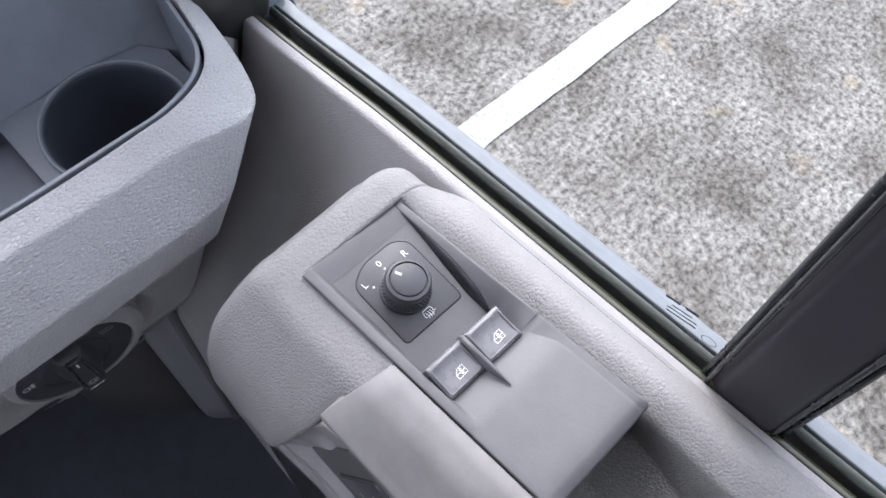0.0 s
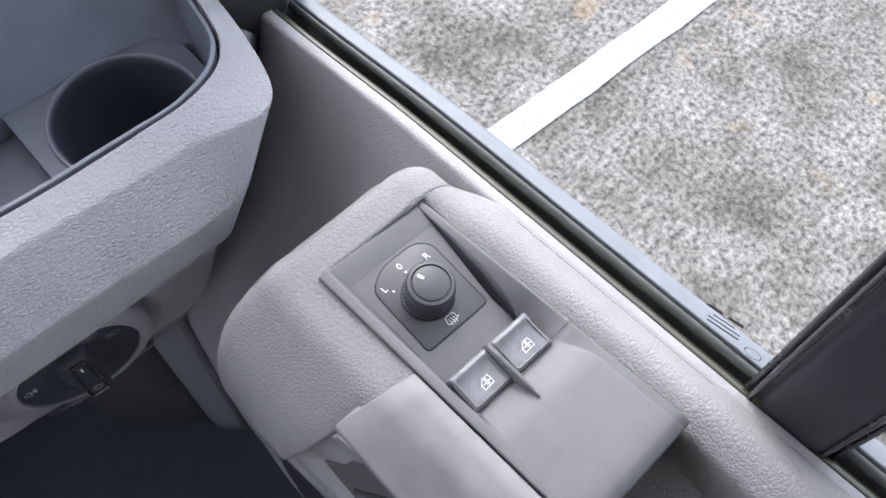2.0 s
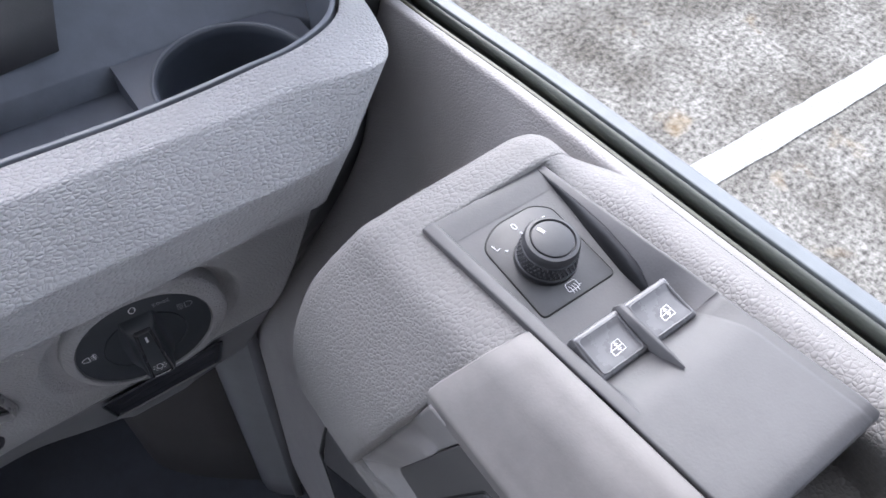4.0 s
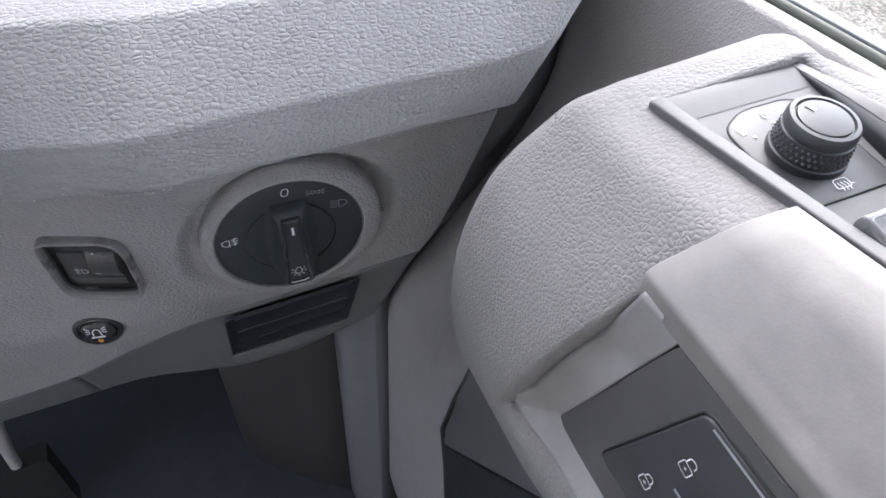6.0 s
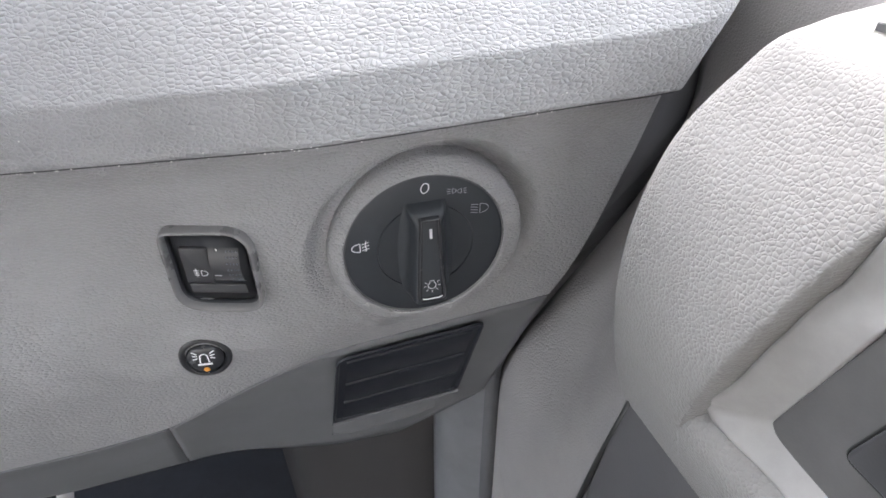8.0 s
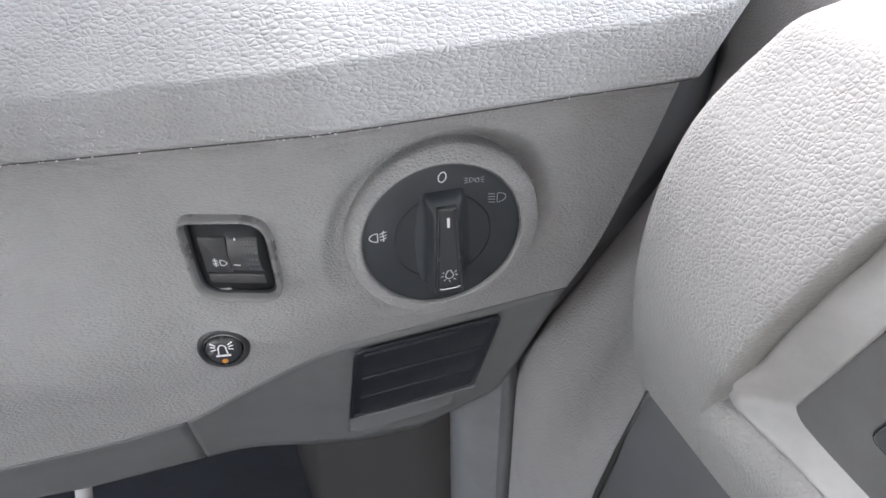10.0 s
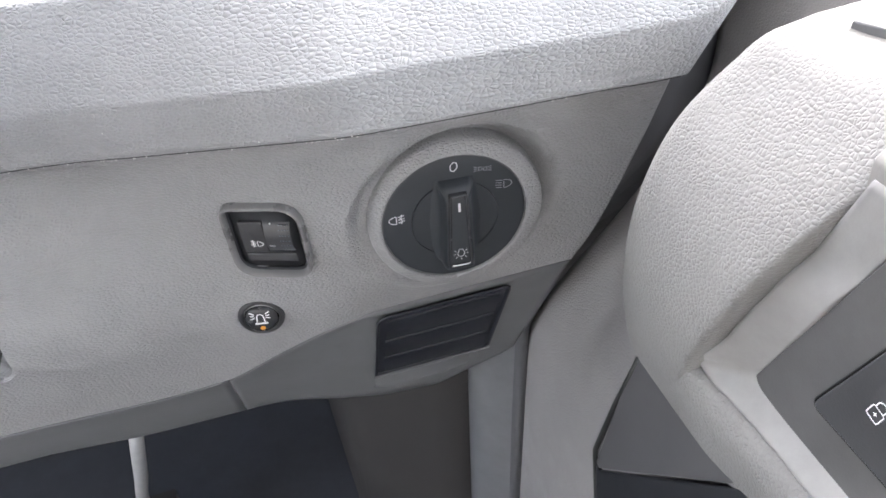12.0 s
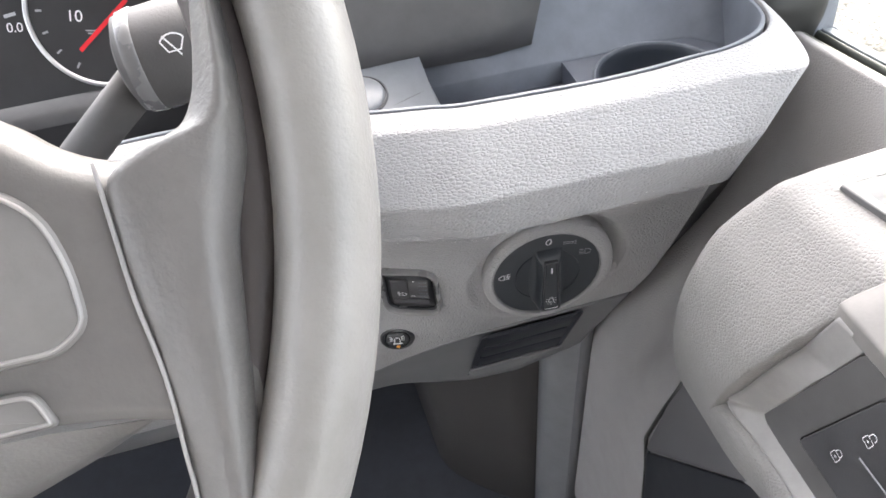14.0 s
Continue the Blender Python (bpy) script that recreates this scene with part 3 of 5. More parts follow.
M_PLATE = satin("blue_black_plate", (0.016, 0.018, 0.024), 0.5, 0.06, spec=0.35)
plate_corners = rounded([(0, 0), (1, 0), (1, 1), (0, 1)], [0.02, 0.05, 0.05, 0.09], 5)


def plate_loop(grow, d):
    return [plate(0.5 + (u - 0.5) * (1 - grow), 0.5 + (v - 0.5) * (1 - grow), d) for u, v in plate_corners]


tray_bm = loft([plate_loop(0.0, 0.0010), plate_loop(0.006, 0.0019), plate_loop(0.03, 0.0017), plate_loop(0.055, 0.0004)], ring=True)
tray_bm.verts.ensure_lookup_table()
tray_bm.faces.new(tray_bm.verts[-len(plate_corners):])
crisp(part("plate_frame", tray_bm, M_PLATE, blank, smooth=True), 30)
for v0 in (0.05, 0.345, 0.66):
    slat = loft([[plate(u, v0 + dv, d) for u in (0.075, 0.5, 0.93)] for dv, d in ((-0.010, 0.0003), (0.0, 0.0016), (0.006, 0.0018), (0.20, 0.0013), (0.225, 0.0012), (0.23, 0.0015), (0.255, 0.0012), (0.262, 0.0003))])
    crisp(part("slat", slat, M_PLATE, blank), 25)
lip_rows = [[plate(u, v, d) for u in [i / 12 for i in range(13)]] for v, d in ((0.0, 0.0014), (-0.004, 0.0030), (-0.016, 0.0030), (-0.07, 0.0002))]
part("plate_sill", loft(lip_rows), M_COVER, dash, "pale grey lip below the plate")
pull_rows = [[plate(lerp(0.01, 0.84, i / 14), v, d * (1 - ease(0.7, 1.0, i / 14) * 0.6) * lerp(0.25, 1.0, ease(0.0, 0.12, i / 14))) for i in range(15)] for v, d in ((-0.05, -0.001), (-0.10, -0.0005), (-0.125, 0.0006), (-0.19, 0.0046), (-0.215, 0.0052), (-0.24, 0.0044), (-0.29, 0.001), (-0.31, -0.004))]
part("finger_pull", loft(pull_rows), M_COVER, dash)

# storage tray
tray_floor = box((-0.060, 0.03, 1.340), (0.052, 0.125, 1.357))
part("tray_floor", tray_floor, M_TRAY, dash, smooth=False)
CUP = V(0.104, 0.0775, 1.372)
shelf = bmesh.new()
ring_n = 48
inner = [shelf.verts.new(CUP + V(0.042 * math.cos(a), 0.042 * math.sin(a), 0)) for a in (2 * math.pi * k / ring_n for k in range(ring_n))]
outer = []
for k in range(ring_n):
    a = 2 * math.pi * k / ring_n
    c, s = math.cos(a), math.sin(a)
    t = min((0.053 / c if c > 0 else -0.053 / c) if abs(c) > 1e-6 else 9, (0.056 / s if s > 0 else -0.042 / s) if abs(s) > 1e-6 else 9)
    outer.append(shelf.verts.new(CUP + V(c * t, s * t, 0)))
for k in range(ring_n):
    j = (k + 1) % ring_n
    shelf.faces.new((inner[k], inner[j], outer[j], outer[k]))
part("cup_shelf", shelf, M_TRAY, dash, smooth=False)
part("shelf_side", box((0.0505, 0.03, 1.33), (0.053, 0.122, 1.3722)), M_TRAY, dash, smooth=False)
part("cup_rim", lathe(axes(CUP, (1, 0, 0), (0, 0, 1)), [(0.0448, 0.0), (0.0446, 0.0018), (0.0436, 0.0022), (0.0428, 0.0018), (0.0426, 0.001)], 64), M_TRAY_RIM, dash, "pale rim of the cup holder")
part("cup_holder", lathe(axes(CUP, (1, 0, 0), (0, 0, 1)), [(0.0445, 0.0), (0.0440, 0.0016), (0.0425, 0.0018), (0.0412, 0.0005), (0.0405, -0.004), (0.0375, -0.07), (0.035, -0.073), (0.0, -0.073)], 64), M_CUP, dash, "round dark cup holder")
for k in range(4):
    x = -0.0395 + k * 0.0179
    part("tray_rib", box((x, 0.045, 1.357), (x + 0.0018, 0.098, 1.3635)), M_TRAY, dash, smooth=False)
# tray back wall, its inner end and the pale ledge with the round cover
back = [[V(x, y, z) for x, y in ((-0.05, 0.121), (0.03, 0.1205), (0.075, 0.1195), (0.110, 0.1225), (0.146, 0.117), (0.168, 0.090))] for z in (1.33, 1.345, 1.3725, 1.3735, 1.40, 1.47, 1.56)]
for i, row in enumerate(back):
    for p in row:
        p.y += (-0.004, -0.003, 0.0, 0.0012, 0.024, 0.07, 0.12)[i]
        p.x += (0.0, 0.0, 0.0, 0.0, 0.004, 0.010, 0.012)[i] * ease(0.08, 0.14, p.x)
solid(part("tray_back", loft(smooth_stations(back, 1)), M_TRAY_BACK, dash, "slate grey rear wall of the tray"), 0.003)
ledge = [[V(x, max(y, table([(-0.205, 0.089), (-0.165, 0.079), (-0.137, 0.068), (-0.09, 0.052), (-0.035, 0.042)], x)), z) for x in (-0.190, -0.17, -0.14, -0.10, -0.047)] for y, z in ((0.05, 1.376), (0.085, 1.384), (0.13, 1.392), (0.20, 1.40))]
solid(part("ledge", loft(ledge), satin("pale_slate_ledge", (0.16, 0.167, 0.182), 0.4, 0.05), dash, "pale slate ledge of the tray"), 0.003)
step = [[V(x + dx, y, z) for x, z in ((-0.047, 1.3768 + 0.18 * (y - 0.05)), (-0.0445, 1.3758 + 0.18 * (y - 0.05)), (-0.0415, 1.368), (-0.039, 1.357), (-0.038, 1.345))] for y, dx in ((0.045, 0.004), (0.08, 0.0), (0.12, -0.003), (0.15, -0.004))]
solid(part("ledge_step", loft(step), M_TRAY_RIM, dash), 0.002)
part("ledge_seam", tube([(-0.0765, 0.0917, 1.3846), (-0.060, 0.097, 1.3857), (-0.0465, 0.1012, 1.3862)], 0.0006, 6), M_DARK, dash, "dark seam across the ledge")
socket = thing("socket_cover", (-0.093, 0.108, 1.387), "round pale grey socket cover on the tray ledge", "socket cover")
part("cover", lathe(axes((-0.093, 0.106, 1.388), (1, 0, 0), (0, -0.18, 1)), [(0.0, 0.0035), (0.0142, 0.003), (0.0162, 0.0018), (0.0166, -0.003)], 40), satin("pale_grey_cover", (0.21, 0.218, 0.232), 0.35, 0.04), socket)
part("ring", lathe(axes((-0.093, 0.106, 1.388), (1, 0, 0), (0, -0.18, 1)), [(0.0169, -0.003), (0.0172, 0.0015), (0.0182, 0.0012), (0.0188, -0.003)], 40), M_DARK, socket, "dark ring")

# ---------------------------------------------------------------- instrument binnacle
binnacle = thing("instrument_cluster", (-0.2, 0.16, 1.40), "dark instrument cluster with a white-ringed rev counter", "instrument cluster")
hood_low = [(-0.20, 0.128, 1.407), (-0.14, 0.130, 1.394), (-0.06, 0.130, 1.384), (0.00, 0.129, 1.383), (0.031, 0.128, 1.386)]
hood_rows = []
for dy, dz, dx in ((0.02, -0.004, 0.0), (0.0, 0.0, 0.0), (0.004, 0.02, 0.006), (0.03, 0.08, 0.03), (0.07, 0.14, 0.05)):
    hood_rows.append([V(x + dx * ease(-0.05, 0.03, x), y + dy, z + dz) for x, y, z in hood_low] + [V(0.033 + dx, 0.135 + dy, 1.387 + dz), V(0.040 + dx, 0.20 + dy, 1.392 + dz)])
solid(part("hood", loft(hood_rows), M_HOOD, binnacle, "charcoal hood side"), 0.004)
face = axes((-0.30, 0.205, 1.42), (1, 0, 0), (0, -0.86, 0.5))
part("face", slab(face, rounded([(-0.2, -0.09), (0.1, -0.09), (0.1, 0.11), (-0.2, 0.11)], 0.02), -0.01, 0.0), M_BLACK, binnacle)
gauge = axes(face @ V(0.0583, 0.0095, 0.001), (1, 0, 0), (0, -0.86, 0.5))
part("gauge_ring", lathe(gauge, [(0.0505, 0), (0.0500, 0.0025), (0.0478, 0.0025), (0.0472, 0)], 64), M_SILVER, binnacle, "silver ring")
part("gauge_disc", lathe(gauge, [(0.0, 0.0004), (0.0472, 0.0004)], 64), M_BLACK, binnacle)
part("tick_marks", glyphs(gauge, [[(math.cos(radians(a)) * r0, math.sin(radians(a)) * r0), (math.cos(radians(a)) * 0.043, math.sin(radians(a)) * 0.043)] for a in range(-50, 231, 20) for r0 in (0.039,)], 0.0014, 0.0008), M_FAINT, binnacle)
part("needle", glyphs(gauge, [[(-0.0219, -0.0226), (0.0158, 0.0037)]], 0.0028, 0.0025), M_RED, binnacle, "red needle")
lettering("gauge_numeral", "10", 0.0105, gauge @ pose(-0.0195, -0.0007, 0.001, 0, 0, -12), M_WHITE, binnacle)
lettering("display_reading", "0.0", 0.0085, face @ pose(0.0004, 0.0088, 0.001, 0, 0, -8), M_WHITE, binnacle)
part("unit_marking", glyphs(gauge, [[(-0.0155, -0.0105), (-0.0085, -0.0120)], [(-0.0145, -0.0125), (-0.0095, -0.0136)]], 0.0010, 0.0006), M_FAINT, binnacle, "faint printed unit below the numeral")
part("display_mark", glyphs(face, [[(-0.0040, 0.0168), (0.0035, 0.0176)]], 0.0022, 0.0006), M_FAINT, binnacle)
part("lower_trim", loft([[V(x, y, z) for x in (-0.46, -0.30, -0.205)] for y, z in ((0.166, 1.376), (0.168, 1.385), (0.20, 1.386), (0.232, 1.39))]), M_BEZEL, binnacle)

# rest of the dashboard: top up to the windscreen and the passenger side
part("dash_top", loft([[V(x, y, z) for x in (-1.74, -0.9, -0.5, 0.0, 0.20)] for y, z in ((0.29, 1.42), (0.30, 1.475), (0.34, 1.49), (0.55, 1.46), (0.76, 1.40), (0.76, 1.0))]), M_HOOD, dash, "charcoal dashboard top")
part("passenger_side", loft([[V(x, y, z) for x in (-1.74, -1.1, -0.47)] for y, z in ((0.165, 1.42), (0.07, 1.41), (0.03, 1.37), (0.06, 1.2), (0.12, 1.06), (0.30, 1.02))]), M_PANEL, dash)

# ---------------------------------------------------------------- light switch
switch = thing("light_switch", DIAL, "round black rotary headlamp switch set in a grey ring", "light switch")
dial = axes(DIAL, (1, -0.075, 0), (-0.075, -1, 0))
ring_bm = lathe(dial, [(0.0452, -0.016), (0.0450, -0.0050), (0.0446, -0.0034), (0.0436, -0.0022), (0.0418, -0.0012), (0.0390, 0.0004), (0.0376, 0.0010), (0.0370, 0.0007), (0.0367, -0.001)], 96)
# the surround widens a little towards the door and downwards
for v in ring_bm.verts:
    p = dial.inverted() @ v.co
    v.co += V(0.0020, 0, -0.0014) * min(1.0, max(0.0, (math.hypot(p.x, p.y) - 0.0378) / 0.0070))
part("ring", ring_bm, M_PANEL, switch, "grey grained surround ring")
crisp(part("face", lathe(dial, [(0.0, 0.0002), (0.0216, 0.0002), (0.0217, -0.0004), (0.0222, -0.0004), (0.0223, 0.0002), (0.0350, 0.0002), (0.0360, -0.0001), (0.0366, -0.003)], 96), M_DIAL, switch, "matt black dial"), 30)
part("rim_line", lathe(dial, [(0.0362, 0.0002), (0.0365, 0.0006), (0.0368, 0.0002)], 96), M_KEYCAP, switch)
# grip: a bar with broad hollow flanks that rises from the disc
grip = []
for y, half, base, top in ((0.0238, 0.0078, 0.0092, 0.0003), (0.0226, 0.0082, 0.0094, 0.0040), (0.0208, 0.0080, 0.0098, 0.0066), (0.0186, 0.0072, 0.0104, 0.0079), (0.0155, 0.0064, 0.0112, 0.0085), (0.002, 0.0067, 0.0128, 0.0094), (-0.0135, 0.0074, 0.0124, 0.0104), (-0.0220, 0.0078, 0.0106, 0.0109), (-0.0244, 0.0077, 0.0094, 0.0106), (-0.0256, 0.0070, 0.0084, 0.0080), (-0.0262, 0.0066, 0.0076, 0.0003)):
    low_h = 0.0003
    grip.append(fillet([dial @ V(-base, y, low_h), dial @ V(-lerp(half, base, 0.30), y, lerp(low_h, top, 0.18)), dial @ V(-half, y, lerp(low_h, top, 0.75)), dial @ V(-half + 0.0013, y, top), dial @ V(half - 0.0013, y, top), dial @ V(half, y, lerp(low_h, top, 0.75)), dial @ V(lerp(half, base, 0.30), y, lerp(low_h, top, 0.18)), dial @ V(base, y, low_h)], [0.003, 0.002, 0.0012, 0.0012, 0.002, 0.003], 3))
handle = part("grip", loft(grip), M_DIAL, switch, "raised satin black grip bar")
crest = axes(dial @ V(0.0, 0.0, 0.0096), (1, -0.075, 0), (dial.to_3x3() @ V(0, 0.070, 1)))
insert_outline = rounded([(-0.0068, -0.0226), (0.0066, -0.0226), (0.0047, 0.0205), (-0.0047, 0.0205)], [0.0022, 0.0022, 0.0012, 0.0012])
part("insert", frame_ring(crest, insert_outline, 0.0020, -0.0012, 0.0011), M_GLOSS, handle, "glossy black raised frame")
# glint along the glossy frame's lower edge, painted as a white line
part("insert_glint", glyphs(crest, [[(-0.0046, -0.0205), (-0.0030, -0.0209), (0.0028, -0.0209), (0.0046, -0.0203)]], 0.0005, 0.0008), M_WHITE, handle)
part("tick", glyphs(crest, [[(0.0003, 0.0104), (0.0003, 0.0152)]], 0.0012, 0.0004), M_WHITE, handle, "white index mark")
bulb = [arc(0, -0.0140, 0.0018, -235, 55, 14), [(-0.0010, -0.0126), (-0.0010, -0.0116), (0.0010, -0.0116), (0.0010, -0.0126)]]
bulb += [[(math.cos(radians(a)) * 0.0027, -0.0140 + math.sin(radians(a)) * 0.0027), (math.cos(radians(a)) * 0.0038, -0.0140 + math.sin(radians(a)) * 0.0038)] for a in (30, -5, -45, -90, -135, 185, 150)]
part("lamp_symbol", glyphs(crest, bulb, 0.00040, 0.0004), M_WHITE, handle)
top_face = dial @ pose(0, 0, 0.0003)
zero = [[(p[0] + 0.12 * (p[1] - 0.0305), p[1]) for p in arc(0.0001, 0.0305, 0.0017, 0, 360, 18, 0.0024)]]
part("off_symbol", glyphs(top_face, zero, 0.00045), M_WHITE, switch)


def lamp(cx, cy, s, flip=1):
    return [[(cx, cy - 0.0019 * s), (cx, cy + 0.0019 * s)], [(cx, cy + 0.0019 * s)] + [(cx + flip * s * 0.0032 * math.sin(radians(a)), cy + 0.0019 * s * math.cos(radians(a))) for a in range(10, 171, 16)] + [(cx, cy - 0.0019 * s)]]


fog = lamp(-0.0292, 0.0052, 1.15, -1) + [[(-0.0284, 0.0052 + d), (-0.0252, 0.0060 + d)] for d in (-0.0016, 0.0, 0.0016)] + [[(-0.0268, 0.0026), (-0.0264, 0.0044), (-0.0270, 0.0060), (-0.0264, 0.0084)]]
part("fog_lamp_symbol", glyphs(top_face, fog, 0.00042), M_WHITE, switch)
beam = lamp(0.0249, 0.0160, 1.25) + [[(0.0240, 0.0160 + d), (0.0207, 0.0166 + d)] for d in (-0.0021, -0.0007, 0.0007, 0.0021)]
part("beam_symbol", glyphs(top_face, beam, 0.00034), M_FAINT, switch)
side = lamp(0.0122, 0.0271, 0.55, 1) + lamp(0.0163, 0.0266, 0.55, -1) + [[(0.0114, 0.0271 + d), (0.0098, 0.0272 + 1.5 * d)] for d in (-0.0009, 0, 0.0009)] + [[(0.0171, 0.0266 + d), (0.0186, 0.0264 + 1.5 * d)] for d in (-0.0009, 0, 0.0009)]
part("side_lamp_symbol", glyphs(top_face, side, 0.00030), M_FAINT, switch)

# ---------------------------------------------------------------- headlamp levelling wheel
leveller = thing("headlamp_leveller", (-0.089, 0.024, 1.29), "small black thumbwheel switch in a raised grey frame", "switch")
lev = axes((-0.0908, 0.0214, 1.2888), (1, -0.40, 0), (-0.40, -1, -0.12))
lev_out = rounded([(-0.0186, -0.0229), (0.0185, -0.0229), (0.0185, 0.0229), (-0.0181, 0.0219)], [0.012, 0.009, 0.012, 0.006], 7)
M_LEVFRAME = satin("worn_grey_frame", (0.175, 0.172, 0.172), 0.28, 0.06)
lev_steps = [(-0.0011, -0.003), (-0.0010, 0.0014), (-0.0006, 0.0022), (0.0000, 0.0025), (0.0006, 0.0021), (0.0012, 0.0008), (0.0017, -0.0010), (0.0020, -0.006)]
part("frame", loft([[lev @ V(*p, h) for p in inset(lev_out, d)] for d, h in lev_steps], ring=True), M_LEVFRAME, leveller, "grey frame with a pale worn edge")
well = loft([[lev @ V(*p, h) for p in inset(lev_out, d)] for d, h in ((0.0017, -0.0010), (0.0029, -0.0026))], ring=True)
M_WELL = satin("slate_black_well", (0.042, 0.044, 0.049), 0.4, 0.04)
well.verts.ensure_lookup_table()
well.faces.new(well.verts[-len(lev_out):])
part("well", well, M_WELL, leveller)
part("cap", slab(lev, rounded([(-0.0130, -0.0085), (-0.0008, -0.0085), (-0.0008, 0.0115), (-0.0125, 0.0115)], 0.0010), -0.005, -0.0008, 0.0006), M_LOCK, leveller)
part("cap", slab(lev, rounded([(-0.0130, -0.0160), (0.0125, -0.0160), (0.0120, -0.0105), (-0.0130, -0.0105)], 0.0010), -0.005, -0.0020, 0.0006), M_LOCK, leveller)
wheel_rows = [[lev @ V(x, math.sin(radians(a)) * 0.0105 + 0.0012, math.cos(radians(a)) * 0.0055 - 0.0048) for x in (-0.0004, 0.0004, 0.0050, 0.0056, 0.0062, 0.0118, 0.0124)] for a in range(-85, 86, 10)]
wheel_part = part("thumbwheel", loft(wheel_rows), M_LOCK, leveller)
for i in range(4):
    for j in range(7):
        a = radians(-54 + j * 18)
        c = lev @ V(0.0072 + i * 0.0014, math.sin(a) * 0.0105 + 0.0012, math.cos(a) * 0.0055 - 0.0048)
        part("stud", lathe(axes(c, (1, 0, 0), (-0.45, -1, math.sin(a) - 0.19)), [(0.0, 0.0005), (0.0003, 0.0004), (0.0005, -0.0002)], 6), M_TRAY_RIM, wheel_part)
part("level_symbol", glyphs(lev @ pose(-0.0056, -0.0022, -0.0007), [[(p[0] + 0.0004, p[1]) for p in l] for l in lamp(0, 0, 0.85)] + [[(-0.0006, d), (-0.0028, d + 0.0003)] for d in (-0.0014, -0.0005, 0.0005, 0.0014)] + [[(-0.0018, -0.0024), (-0.0016, 0.0026)]], 0.0004), M_WHITE, leveller)
part("index_mark", glyphs(lev @ pose(0.0024, 0, 0.0009), [[(-0.0014, -0.0020), (0.0014, -0.0022)]], 0.0005, 0.0), M_WHITE, leveller)
part("index_mark", glyphs(lev @ pose(0.0028, 0, -0.0016), [[(0.0003, 0.0095), (0.0003, 0.0110)]], 0.0006, 0.0), M_WHITE, leveller)

# ---------------------------------------------------------------- beacon button
beacon = thing("beacon_button", (-0.1035, 0.034, 1.231), "round black push button with a white beacon symbol and amber lamp", "button")
bea = axes((-0.1033, 0.0330, 1.2310), (1, -0.2, 0), (-0.2, -1, 0.0))
part("collar", lathe(bea, [(0.0124, -0.016), (0.0124, -0.0006), (0.0120, 0.0004), (0.0104, 0.0010), (0.0097, 0.0006), (0.0094, -0.002)], 48), M_BLACK, beacon, "black round collar")
part("cap", lathe(bea @ pose(0, -0.0008, 0), [(0.0, 0.0026), (0.0062, 0.0024), (0.0082, 0.0017), (0.0090, 0.0004), (0.0092, -0.003)], 48), M_GLOSS, beacon)
sym = [[(-0.0034, -0.0016), (0.0034, -0.0016), (0.0034, -0.0022), (-0.0034, -0.0022)], [(-0.0021, -0.001), (-0.0017, 0.0034), (-0.0007, 0.0046), (0.0007, 0.0046), (0.0017, 0.0034), (0.0021, -0.001)]]
sym += [[(k * 0.0029, 0.0030 + d), (k * 0.0052, 0.0032 + 2.0 * d)] for k in (-1, 1) for d in (-0.0008, 0.0004, 0.0016)]
part("beacon_symbol", glyphs(bea @ pose(0, 0.0002, 0.0027), sym, 0.00065), M_WHITE, beacon)
part("amber_lens", lathe(bea @ pose(0, -0.0057, 0), [(0.0, 0.0030), (0.0012, 0.0028), (0.0018, 0.0020), (0.0019, 0.0010)], 20), M_ORANGE, beacon, "amber indicator lens")

# ---------------------------------------------------------------- driver's door
door = thing("driver_door", (0.21, -0.2, 0.75), "grey grained plastic driver's door with armrest pod", "door")
belt_z = lambda y: 1.388 - 0.112 * y
belt_x = lambda y: 0.2125 + (0.004 if y < -0.05 else 0.004 * ease(0.08, -0.05, y)) - 0.002
CARD_Y = [0.102, 0.062, 0.02, -0.02, -0.06, -0.10, -0.16, -0.24, -0.34, -0.5, -0.8, -1.0]
card_rows = []
for y in CARD_Y:
    bx, bz = belt_x(y), belt_z(y)
    k = ease(0.035, -0.05, y)
    front = [(0.194, 1.345), (0.176, 1.300), (0.156, 1.260), (0.121, 1.210), (0.080, 1.150), (0.071, 1.10), (0.070, 0.80), (0.10, 0.72)]
    back = [(0.186, 1.345), (0.140, 1.285), (0.100, 1.250), (0.073, 1.218), (0.0665, 1.170), (0.066, 1.10), (0.066, 0.80), (0.10, 0.72)]
    mid = []
    for a, b in zip(front, back):
        z = lerp(a[1], b[1], k)
        end = table([(1.06, 0.096), (1.10, 0.086), (1.15, 0.071), (1.22, 0.064), (1.29, 0.061), (1.345, 0.096)], z)
        mid.append((lerp(a[0], b[0], k) + (0.006 if y > 0.08 else 0.0015 * ease(0.03, 0.06, y)), min(y, end + (0.002 if y > 0.08 else 0.0)), z))
    card_rows.append(fillet([(bx + 0.006, y, bz - 0.012), (bx + 0.001, y, bz), (bx - 0.006, y, bz + 0.001), *mid],
                            [0.001, 0.003, 0.02, 0.02, 0.02, 0.02, 0.02, 0.02, 0.02], 4))
solid(part("door_card", loft(smooth_stations(card_rows, 2)), M_CARD, door, "warm grey grained door card"), 0.004)


# armrest pod: section across the door at a given y
def pod_section(y):
    lift = 0.0 if y > -0.087 else -(y + 0.087) * 0.195
    return [(0.094, y, 1.219), (0.0665, y, 1.232), (0.0570, y, 1.262), (0.0512, y, 1.300), (0.0547, y, 1.335), (0.0668, y, 1.3670 + lift * 0.2), (0.0940, y, 1.3985 + lift * 0.9), (0.113, y, 1.403 + lift)]


